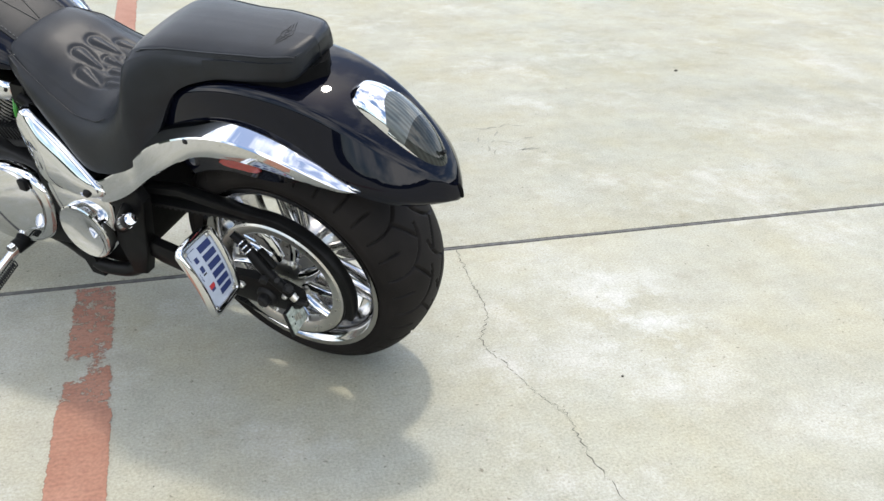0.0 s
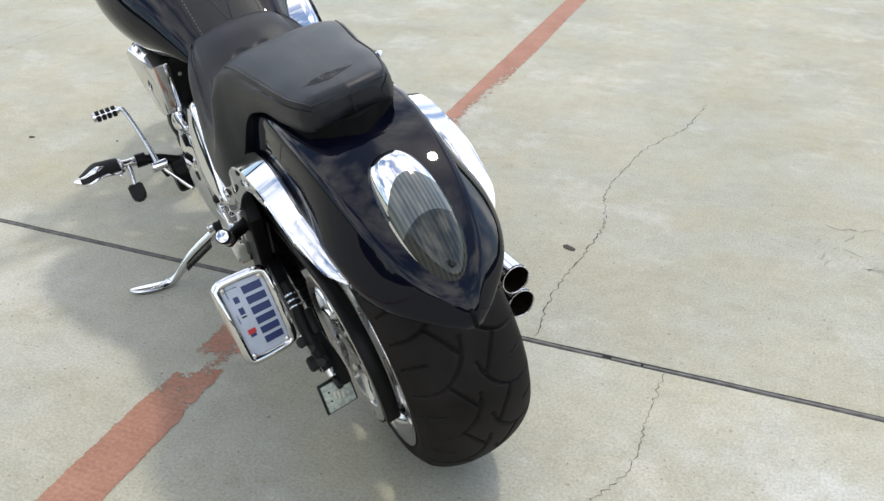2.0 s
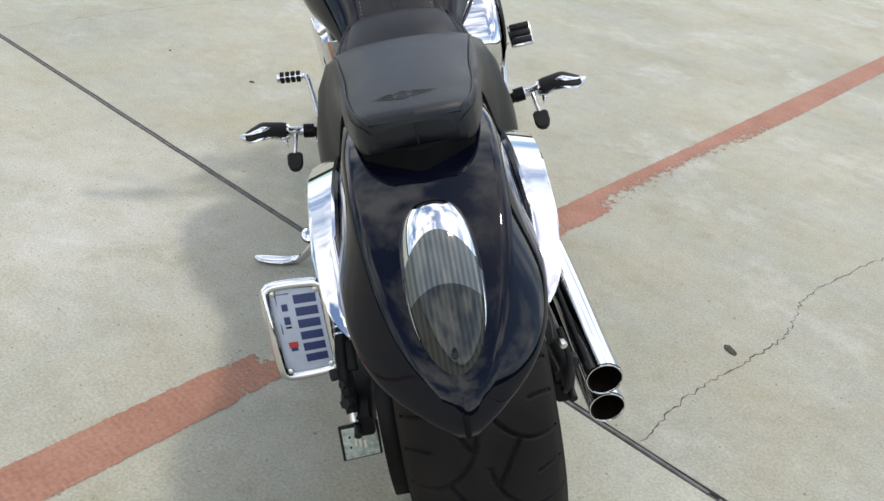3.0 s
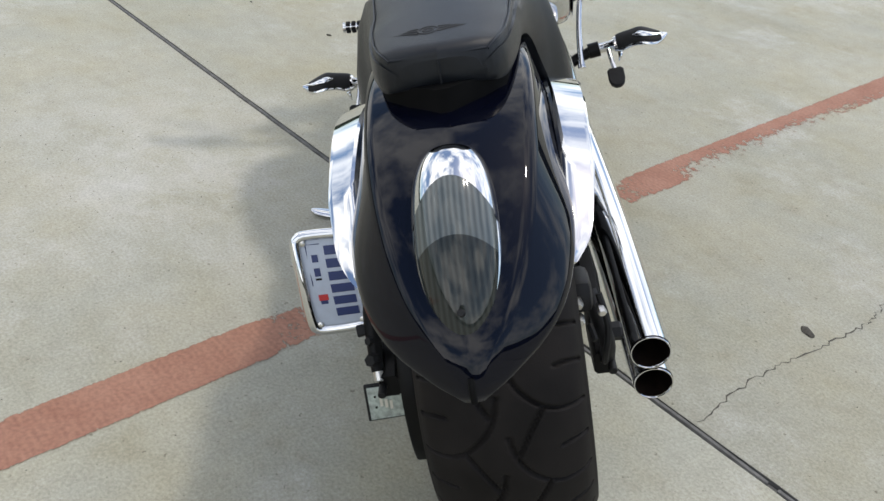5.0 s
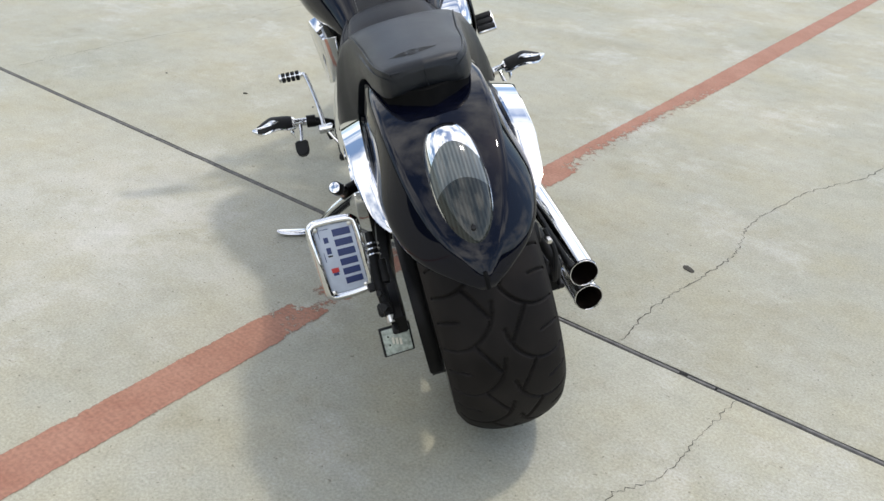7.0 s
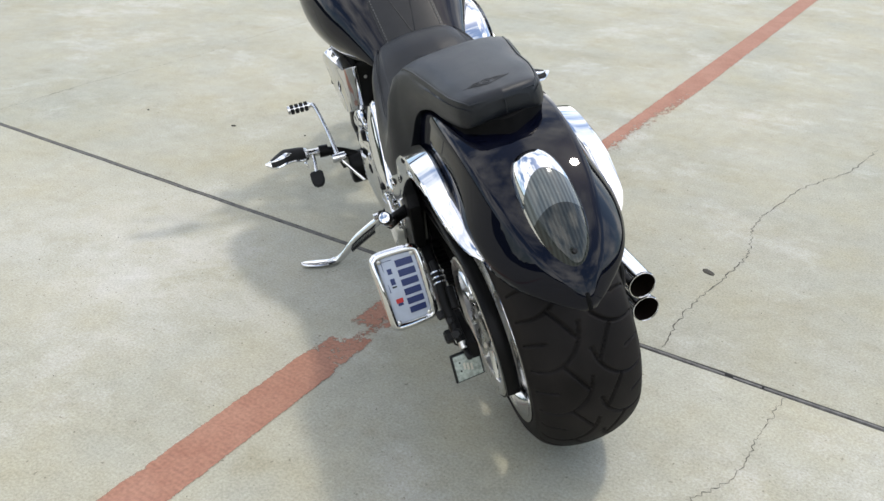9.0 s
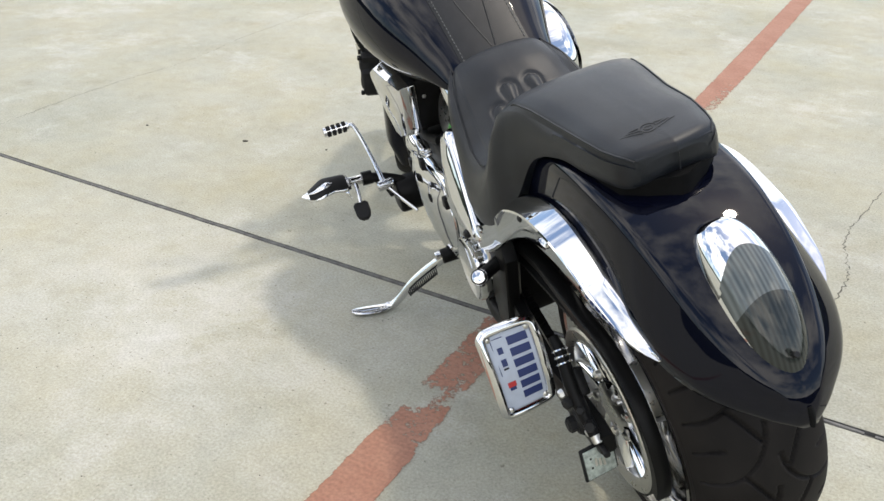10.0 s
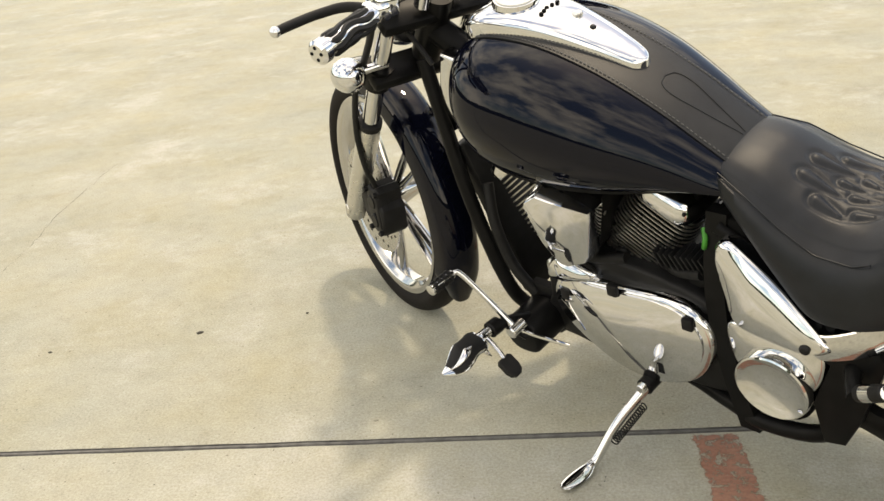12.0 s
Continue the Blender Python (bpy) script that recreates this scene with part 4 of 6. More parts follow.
seat = part("seat", seat_body(), LEATHER, bike, "stepped black vinyl seat with embossed flames", angle=60)
part("seat_base", loft([[(x, y * w, z) for y, z in ((-1, zb), (1, zb), (0.92, zb - 0.028), (-0.92, zb - 0.028))] for x, w, zb in ((0.14, 0.085, 0.712), (0.05, 0.084, 0.738), (-0.03, 0.080, 0.743), (-0.066, 0.073, 0.744), (-0.090, 0.045, 0.744), (-0.112, 0.006, 0.744))]), DARK, seat, "black plastic seat pan")
for side in (1, -1):
    pts = []
    for k in range(46):
        x = 0.238 - 0.328 * k / 45
        z, ys, zs = seat_at(x)[:3]
        pts.append((x + max(0.0, min(1.0, (0.03 - x) / 0.11)) * (0.16 * ys - 0.008), side * (ys + 0.001), zs - 0.001))
    part("seam_piping", tube(pts, 0.0016, 6), LEATHER, seat)
    pts = []
    for k in range(30):
        x = 0.575 - 0.26 * k / 29
        z, ys, zs, yw, zb = seat_at(x)
        pts.append((x, side * (ys + (yw - ys) * 0.45), zs - (zs - zb) * 0.10 + 0.001))
    part("side_seam", tube(pts, 0.0013, 6), LEATHER, seat)

part("seam_piping", tube([(-0.0935 + 0.16 * abs(y) - 0.0065, y, 0.7760 - 0.05 * max(0.0, abs(y) - 0.03)) for y in (-0.052 + 0.104 * k / 24 for k in range(25))], 0.0014, 6), LEATHER, seat)
part("rear_seam", tube([(-0.1030, 0.0, 0.772), (-0.1032, 0.0, 0.760), (-0.1030, 0.0, 0.746)], 0.0010, 6), LEATHER, seat)


def seat_top(x, y):
    zt, ys, zs, yw, zb = seat_at(x)
    u = abs(y) / ys
    return zt - (zt - zs) * float(np.interp(u, [0, 0.35, 0.7, 0.92, 1.0], [0.0, 0.05, 0.35, 0.8, 1.05]))


emx, emy = -0.050, 0.010


def pressed(pts, radius):
    return tube([(x, y, seat_top(x, y) - 0.0003) for x, y in pts], radius, 6)


part("emblem", pressed([(emx + 0.010 * math.cos(a), emy + 0.011 * math.sin(a)) for a in (2 * math.pi * k / 24 for k in range(25))], 0.0013), EMBOSS, seat, "dark round winged mark pressed into the vinyl")
part("emblem", pressed([(emx + 0.004 * math.cos(a), emy + 0.006 * math.sin(a)) for a in (2 * math.pi * k / 16 for k in range(17))], 0.0013), EMBOSS, seat)
for s in (1, -1):
    for w in range(3):
        part("emblem_wing", pressed(crv([(emx - 0.007 + 0.007 * w, emy + s * 0.011), (emx - 0.001 + 0.004 * w, emy + s * (0.024 - 0.003 * w)), (emx + 0.006 + 0.001 * w, emy + s * (0.042 - 0.008 * w))], 9), [0.0014] * 6 + [0.001, 0.0008, 0.0004]), EMBOSS, seat)

# fuel tank
TANK = [  # x, top z, half width, z of the widest place, lower z
    (1.15, 0.8, 0.028, 0.772, 0.75), (1.138, 0.838, 0.090, 0.778, 0.712), (1.11, 0.868, 0.139, 0.780, 0.688), (1.06, 0.889, 0.183, 0.776, 0.662), (1, 0.892, 0.202, 0.768, 0.646), (0.92, 0.883, 0.205, 0.755, 0.638),
    (0.84, 0.859, 0.197, 0.741, 0.637), (0.76, 0.825, 0.180, 0.721, 0.641), (0.68, 0.781, 0.152, 0.698, 0.648), (0.62, 0.741, 0.130, 0.678, 0.654), (0.57, 0.707, 0.112, 0.664, 0.66), (0.545, 0.685, 0.094, 0.660, 0.662)]
T_SHAPE = [(0.0, 1.0), (0.18, 0.993), (0.36, 0.965), (0.54, 0.90), (0.70, 0.79), (0.84, 0.60), (0.94, 0.34), (0.99, 0.10), (1.0, -0.08), (0.99, -0.30), (0.955, -0.52), (0.90, -0.72), (0.82, -0.88), (0.70, -0.97), (0.55, -1.0), (0.0, -1.0)]


def tank_ring(row):
    x, zt, w, zw, zb = row
    half = crv([(fy * w, zw + (fz * (zt - zw) if fz >= 0 else fz * (zw - zb))) for fy, fz in T_SHAPE], 34)
    return [(x, y, z) for y, z in half] + [(x, -y, z) for y, z in half[-2:0:-1]]


TANK_ROWS = crv(TANK, 64)


def tank_top(x, y):
    row = [float(np.interp(-x, [-t[0] for t in TANK_ROWS], [t[k] for t in TANK_ROWS])) for k in range(1, 5)]
    zt, w, zw, zb = row
    f = abs(y) / w
    return zw + (zt - zw) * float(np.interp(f, [t[0] for t in T_SHAPE[:9]], [t[1] for t in T_SHAPE[:9]]))


tank = part("fuel_tank", loft([tank_ring(r) for r in TANK_ROWS]), PAINT, bike, "glossy blue-black teardrop fuel tank", angle=60)
part("tank_flange", loft([[(x, s * y, z) for s, y, z in ((1, w * 0.74, zb + 0.004), (1, w * 0.76, zb - 0.004), (-1, w * 0.76, zb - 0.004), (-1, w * 0.74, zb + 0.004))] for x, zt, w, zw, zb in TANK_ROWS[4:60]]), BLACK, tank)


def bib_sheet():
    rows = []
    for k in range(41):
        x = 1.06 - 0.50 * k / 40
        w = 0.080 - 0.010 * k / 40
        ring = [(x, w * v / 6, tank_top(x, w * v / 6) + 0.0035) for v in range(-6, 7)]
        ring += [(x, w * v / 6, tank_top(x, w * v / 6) - 0.002) for v in range(6, -7, -1)]
        rows.append(ring)
    return loft(rows)


bib = part("tank_bib", bib_sheet(), BIB, tank, "stitched black leather tank bib", angle=60)
for side in (1, -1):
    bm = bmesh.new()
    for k in range(64):
        x0, x1 = 1.05 - 0.485 * k / 64, 1.05 - 0.485 * (k + 0.6) / 64
        pts = []
        for x in (x0, (x0 + x1) / 2, x1):
            y = side * (0.080 - 0.010 * (1.06 - x) / 0.5 - 0.006)
            pts.append((x, y, tank_top(x, y) + 0.0042))
        tube(pts, [0.0008, 0.0015, 0.0008], 5, bm=bm)
    tagged(part("stitching", bm, THREAD, tank, "grey saddle stitching"), kind="stuff")
    pts = [(x, side * y, tank_top(x, y) + 0.0036) for x, y in crv([(0.575, 0.004), (0.635, 0.018), (0.68, 0.027), (0.705, 0.021), (0.713, 0.0)], 30)]
    part("bib_seam", tube(pts, 0.0013, 6), BIB, tank)

# chrome dash console on the tank
D_HALF = [(0.742, 0.004), (0.748, 0.016), (0.76, 0.026), (0.80, 0.036), (0.86, 0.048), (0.93, 0.060), (1.00, 0.069), (1.06, 0.072), (1.10, 0.060), (1.118, 0.03)]


def dash_body():
    rows = crv(D_HALF, 44)
    rings = []
    for x, w in rows:
        base = tank_top(min(x, 1.12), 0)
        lift = 0.018 + 0.018 * (x - 0.74) / 0.36
        half = [(0, lift), (0.55 * w, lift - 0.001), (0.82 * w, lift - 0.004), (0.95 * w, lift - 0.009), (w, lift - 0.016), (w * 1.02, 0.0)]
        rings.append([(x, y, (base if f < 5 else tank_top(min(x, 1.12), y)) + z) for f, (y, z) in enumerate(half)] + [(x, -y, (base if 5 - f < 5 else tank_top(min(x, 1.12), y)) + z) for f, (y, z) in enumerate(half[:0:-1])])
    return loft(rings)


dash = part("dash_console", dash_body(), CHROME, bike, "chrome teardrop dash console on the tank", angle=45)


def dash_z(x):
    return tank_top(x, 0) + 0.018 + 0.018 * (x - 0.74) / 0.36


slope = math.atan2(dash_z(1.02) - dash_z(0.90), 0.12)
ROT = Matrix.Rotation(-slope, 4, "Y")
gz = dash_z(1.01)
g = bmesh.new()
bmesh.ops.create_cone(g, cap_ends=True, segments=40, radius1=0.046, radius2=0.043, depth=0.010)
g.transform(Matrix.Translation((1.01, 0, gz + 0.004)) @ ROT)
part("gauge_ring", g, CHROME, dash)
g = bmesh.new()
bmesh.ops.create_cone(g, cap_ends=True, segments=40, radius1=0.039, radius2=0.038, depth=0.004)
g.transform(Matrix.Translation((1.01, 0, gz + 0.009)) @ ROT)
part("gauge_face", g, FACE, dash, "pale round speedometer face")
for k, y in enumerate((0.024, 0.012, 0.0, -0.012, -0.024)):
    part("warning_light", peg((0.935 + 0.006 * (1 - abs(y) / 0.024), y, dash_z(0.935) - 0.002), (0.934 + 0.006 * (1 - abs(y) / 0.024), y, dash_z(0.935) + 0.003), 0.0042, 10), DARK, dash)
screw("dash_screw", (0.845, 0.0, dash_z(0.845) - 0.001), (-0.3, 0, 1), 0.006, dash, SATIN)
part("ignition_lock", peg((0.885, -0.014, dash_z(0.885) - 0.004), (0.885, -0.014, dash_z(0.885) + 0.004), 0.010, 14), ALLOY, dash)


# ---- engine ----
def fin_stack(base, top, n, wx, wy, name):
    """A barrel of cooling fins from base to top (x, z)."""
    b, t = Vector((base[0], 0, base[1])), Vector((top[0], 0, top[1]))
    d = (t - b).normalized()
    ex = Vector((d.z, 0, -d.x))
    body = tube([b, t], 0.052, 24)
    barrel = part(name, body, BLACK, bike, "black finned engine cylinder")
    for k in range(n):
        c = b + (t - b) * ((k + 0.5) / n)
        f = 0.84 + 0.16 * math.sin(math.pi * min(1.0, (k + 2) / n))
        bm = bmesh.new()
        loop = []
        for i in range(32):
            a = 2 * math.pi * i / 32
            ca, sa = math.cos(a), math.sin(a)
            ca, sa = math.copysign(abs(ca) ** 0.42, ca), math.copysign(abs(sa) ** 0.42, sa)
            loop.append((ca * wx * f, sa * wy * f))
        rings = []
        for sc, h in ((0.97, -0.0016), (1.0, -0.0012), (1.0, 0.0012), (0.97, 0.0016)):
            rings.append([tuple(c + ex * (x * sc) + Vector((0, y * sc, 0)) + d * h) for x, y in loop])
        loft(rings, True, True, bm)
        bm.faces.ensure_lookup_table()
        for fc in bm.faces:
            fc.material_index = 1 if len(fc.verts) == 4 else 0
        part("fin", bm, [BLACK, ALLOY], barrel)
    return barrel, d, ex


front_cyl, fd, fe = fin_stack((0.905, 0.385), (1.072, 0.585), 24, 0.088, 0.092, "front_cylinder")
rear_cyl, rd, re_ = fin_stack((0.815, 0.40), (0.700, 0.585), 24, 0.084, 0.094, "rear_cylinder")


def head_cover(cyl, at, d, ex):
    p = Vector((at[0], 0, at[1]))
    rings = []
    for h, s in ((-0.004, 1.0), (0.014, 1.02), (0.030, 0.94), (0.040, 0.75), (0.043, 0.45)):
        loop = []
        for i in range(28):
            a = 2 * math.pi * i / 28
            ca, sa = math.copysign(abs(math.cos(a)) ** 0.55, math.cos(a)), math.copysign(abs(math.sin(a)) ** 0.55, math.sin(a))
            loop.append(tuple(p + ex * (ca * 0.068 * s) + Vector((0, sa * 0.092 * s, 0)) + d * h))
        rings.append(loop)
    c = part("rocker_cover", loft(rings), CHROME, cyl, "chrome rocker cover")
    for s in (-1, 1):
        for y in (0.080,):
            screw("cover_bolt", p + ex * (0.04 * s) + Vector((0, y, 0)) + d * 0.022, (0, 1, 0.4), 0.007, cyl, SATIN)


head_cover(front_cyl, (1.068, 0.585), fd, fe)
head_cover(rear_cyl, (0.705, 0.585), rd, re_)

crank = part("crankcase", prism(crv([(1.0, 0.30), (0.98, 0.40), (0.90, 0.455), (0.80, 0.46), (0.70, 0.45), (0.60, 0.42), (0.52, 0.36), (0.51, 0.24), (0.58, 0.200), (0.75, 0.185), (0.94, 0.195), (1.03, 0.235)], 44, True), -0.13, 0.125, 0.015, 3), SATIN, bike, "black engine crankcase")
for x, z, r in ((0.935, 0.43, 0.020), (0.80, 0.455, 0.018), (0.70, 0.47, 0.022), (0.64, 0.45, 0.020)):
    part("case_boss", peg((x, -0.05, z), (x, 0.10, z), r, 14), SATIN, crank)
for k in range(9):
    x = 0.615 + 0.012 * k
    part("starter_fin", box((x, 0.085, 0.492 - 0.10 * (x - 0.62)), (0.004, 0.05, 0.036), 0.001, Matrix.Rotation(0.5, 4, "Y")), SATIN, crank)

NOW[0] = NEAR
PRIM = [(0.955, 0.345), (0.940, 0.385), (0.900, 0.410), (0.85, 0.412), (0.76, 0.418), (0.68, 0.424), (0.62, 0.408), (0.587, 0.365), (0.587, 0.315), (0.612, 0.258), (0.655, 0.218), (0.715, 0.197), (0.80, 0.204), (0.885, 0.248), (0.940, 0.300)]
cover = part("primary_cover", prism(crv(PRIM, 60, True), 0.085, 0.142, 0.022, 5, dome=0.026), CHROME, bike, "large oval chrome engine side cover", angle=50)
part("cover_ridge", tube([(x, y, z) for x, y, z in crv([(0.93, 0.143, 0.352), (0.86, 0.157, 0.338), (0.80, 0.164, 0.318), (0.765, 0.163, 0.285), (0.755, 0.152, 0.258)], 20)], 0.003, 8), CHROME, cover)
part("front_boss", prism(crv([(0.955, 0.39), (0.945, 0.425), (0.915, 0.442), (0.87, 0.436), (0.835, 0.42), (0.86, 0.40), (0.91, 0.385)], 32, True), 0.07, 0.140, 0.012, 3, dome=0.014), CHROME, cover, "chrome boss on the cover's front end")
for x, z in ((0.785, 0.415), (0.625, 0.392), (0.905, 0.365)):
    part("cover_bracket", box((x, 0.150, z), (0.022, 0.012, 0.026), 0.003), SATIN, cover)
part("round_cap", tube([(0.9935, 0.04, 0.360), (0.9935, 0.082, 0.361), (0.9935, 0.087, 0.361)], [0.018, 0.018, 0.013], 20), ALLOY, crank, "small bright round cap")

# chrome cover between the cylinders
AIR = [(0.932, 0.592), (0.926, 0.622), (0.900, 0.638), (0.850, 0.622), (0.800, 0.606), (0.796, 0.596), (0.822, 0.484), (0.832, 0.468), (0.870, 0.455), (0.888, 0.462), (0.912, 0.510)]


def air_out(x, z):
    """The outer face swings out towards the front and the top."""
    return 0.163 + 0.24 * (x - 0.80) + 0.08 * (z - 0.60)


def wedge_cover():
    """A bright shell: an outer face, a slanted facet along its top and a thin bevelled rim at the back."""
    def deep(x, z):
        return 0.040 if z > 0.60 else 0.034 if x < 0.84 else 0.050
    rings = [[(x - (0.003 if x < 0.84 else 0.0), air_out(x, z) - deep(x, z), z) for x, z in AIR]]
    rings.append([(x + (0.003 if x < 0.84 else 0.0), air_out(x, z), z - (0.018 if z > 0.60 else 0.0)) for x, z in AIR])
    bm = loft(rings)
    bmesh.ops.bevel(bm, geom=bm.edges[:], offset=0.0025, segments=2, affect="EDGES", profile=0.5)
    return bm


air = part("air_cover", wedge_cover(), CHROME, bike, "faceted chrome cover between the cylinders", angle=32)
part("cover_body", prism([(0.865 + (x - 0.865) * 0.93, 0.545 + (z - 0.545) * 0.93) for x, z in AIR], 0.02, 0.132, 0.004, 2), BLACK, air, "black body behind the chrome face", angle=40)
screw("cover_screw", (0.912, 0.169, 0.565), (-0.37, 1, -0.1), 0.008, air, SATIN)
# Silver bump added where the cover's dark rear face only shows a reflection.
part("cover_glint", ball((0.811, 0.108, 0.566), 0.011, (0.35, 0.8, 1.1), 20), ALLOY, air, "small rounded silver bump standing in for a reflection")
NOW[0] = None
right_air = part("air_cleaner", prism(crv([(0.93, 0.60), (0.88, 0.67), (0.78, 0.69), (0.68, 0.66), (0.64, 0.58), (0.70, 0.51), (0.82, 0.48), (0.91, 0.53)], 40, True), -0.10, -0.200, 0.03, 4, dome=0.012), CHROME, bike, "chrome air cleaner cover", angle=50)
part("air_cleaner_ring", tube([(0.785 + 0.075 * math.cos(a), -0.209, 0.59 + 0.06 * math.sin(a)) for a in (2 * math.pi * k / 30 for k in range(30))], 0.005, 8, closed=True), SATIN, right_air)

# frame
L_RAIL = [(1.265, 0.06, 0.80), (1.235, 0.075, 0.68), (1.190, 0.095, 0.50), (1.135, 0.098, 0.30), (1.095, 0.082, 0.220), (0.98, 0.062, 0.182), (0.72, 0.066, 0.176), (0.59, 0.092, 0.172), (0.50, 0.118, 0.180), (0.39, 0.122, 0.215), (0.345, 0.122, 0.31), (0.34, 0.11, 0.45)]
for side in (1, -1):
    NOW[0] = NEAR if side > 0 else OFF
    part("frame_rail", tube(L_RAIL, 0.0165, 14, 60), BLACK, bike, "black frame tube")
    part("rear_upright", loft([[(x + a * 0.019, y - 0.022 + b * 0.014, z) for a, b in ((-1, -1), (1, -1), (1.1, 0), (1, 1), (-1, 1), (-1.1, 0))] for x, y, z in crv([(0.575, 0.118, 0.62), (0.585, 0.125, 0.50), (0.580, 0.132, 0.40), (0.560, 0.135, 0.28), (0.53, 0.132, 0.15)], 16)]), BLACK, bike, "black frame upright")
    NOW[0] = None
    part("seat_rail", tube([(0.575, side * 0.11, 0.60), (0.46, side * 0.105, 0.53), (0.38, side * 0.085, 0.50), (0.32, side * 0.07, 0.52)], 0.014, 10, 24), BLACK, bike)
part("steering_head", tube([(1.215, 0, 0.93), (1.305, 0, 0.79)], 0.034, 20), BLACK, bike)
part("backbone", tube([(1.25, 0, 0.85), (1.0, 0, 0.70), (0.6, 0, 0.62)], 0.03, 12, 16), BLACK, bike)
radiator = part("radiator", box((1.165, 0.0, 0.42), (0.040, 0.150, 0.40), 0.008, Matrix.Rotation(0.24, 4, "Y")), SATIN, bike, "black radiator between the frame tubes")
for k in range(22):
    z = 0.30 + 0.30 * k / 21
    part("radiator_fin", box((1.172 + 0.25 * (z - 0.42) + 0.020, 0.01, z), (0.006, 0.11, 0.003), 0), DARK, radiator)
for side in (1, -1):
    part("head_shroud", prism([(1.190, 0.830), (1.158, 0.821), (1.176, 0.745), (1.206, 0.650), (1.232, 0.636), (1.254, 0.640), (1.224, 0.745)], 0.030 * side, 0.064 * side, 0.006, 3, dome=0.004), CHROME, bike, "chrome frame neck cover", angle=40)
    part("frame_plate", prism([(1.02, 0.16), (1.10, 0.20), (1.07, 0.30), (1.00, 0.30), (0.95, 0.22)], side * 0.085, side * 0.105, 0.004), SATIN, bike)

# black boxes that fill the frame behind the engine
part("battery_box", prism(crv([(0.60, 0.60), (0.48, 0.575), (0.43, 0.50), (0.415, 0.42), (0.42, 0.26), (0.45, 0.18), (0.53, 0.16), (0.60, 0.20)], 30, True), -0.105, 0.108, 0.010, 2), DARK, bike, "black battery box inside the frame")
part("oil_pan", prism(crv([(1.04, 0.24), (1.00, 0.185), (0.85, 0.150), (0.60, 0.150), (0.52, 0.175), (0.55, 0.22), (0.80, 0.24)], 30, True), -0.07, 0.07, 0.012, 2), DARK, crank, "black sump under the engine")

# chrome side covers
SIDE = [(0.564, 0.550), (0.565, 0.574), (0.553, 0.588), (0.530, 0.586), (0.500, 0.568), (0.448, 0.530), (0.385, 0.472), (0.362, 0.446), (0.368, 0.434), (0.395, 0.424), (0.46, 0.428), (0.522, 0.442), (0.545, 0.495)]


def side_cover(side):
    bm = prism(crv(SIDE, 44, True), 0.10, 0.132, 0.016, 3, dome=0.016)
    for v in bm.verts:
        v.co.y += 0.035 * max(0.0, min(1.0, (0.60 - v.co.z) / 0.17)) * 0.75 + 0.010
        v.co.y *= side
    return bm


def lower_plate(side):
    return prism(crv([(0.545, 0.424), (0.46, 0.422), (0.388, 0.418), (0.380, 0.37), (0.405, 0.315), (0.46, 0.29), (0.52, 0.315), (0.545, 0.36)], 40, True), 0.11 * side, 0.146 * side, 0.008, 3)


for side in (1, -1):
    NOW[0] = NEAR if side > 0 else OFF
    sc = part("side_cover", side_cover(1), CHROME, bike, "chrome triangular side cover", angle=45)
    screw("cover_screw", (0.398, 0.172, 0.444), (0, 1, 0.2), 0.009, sc, SATIN)
    lp = part("pivot_plate", lower_plate(1), CHROME, bike, "chrome plate round the swingarm pivot", angle=50)
    part("pivot_cap", lathe([(0.134, 0.066), (0.158, 0.068), (0.165, 0.0665), (0.167, 0.0635), (0.165, 0.060), (0.159, 0.048), (0.155, 0.033), (0.153, 0.015), (0.1525, 0.0)], (0.463, 0.322), 56), CHROME, lp, "round dished chrome cap")
    br = part("passenger_bracket", prism([(0.44, 0.455), (0.30, 0.46), (0.285, 0.43), (0.32, 0.29), (0.345, 0.225), (0.38, 0.215), (0.40, 0.30), (0.37, 0.40), (0.43, 0.42)], 0.118, 0.143, 0.005), BLACK, bike, "black passenger peg bracket")
    if side < 0:
        continue
    pp = part("passenger_peg", peg((0.309, 0.185, 0.402), (0.262, 0.200, 0.4380), 0.0140, 18), RUBBER, bike, "folded black passenger peg")
    ax = Vector((-0.047, 0.015, 0.036)).normalized()
    tip = Vector((0.2620, 0.2000, 0.4380))
    part("peg_end", tube([tip, tip + ax * 0.0010, tip + ax * 0.0014], [0.0116, 0.0116, 0.0108], 28), CHROME, pp, "flat polished end of the peg")
    part("peg_sleeve", tube([tip - ax * 0.046, tip - ax * 0.024], 0.0146, 24), CHROME, pp, "chrome sleeve")
    part("peg_knuckle", tube([(0.335, 0.138, 0.405), (0.325, 0.165, 0.400), (0.309, 0.190, 0.398)], [0.014, 0.013, 0.015], 12, 10), BLACK, pp)

NOW[0] = NEAR
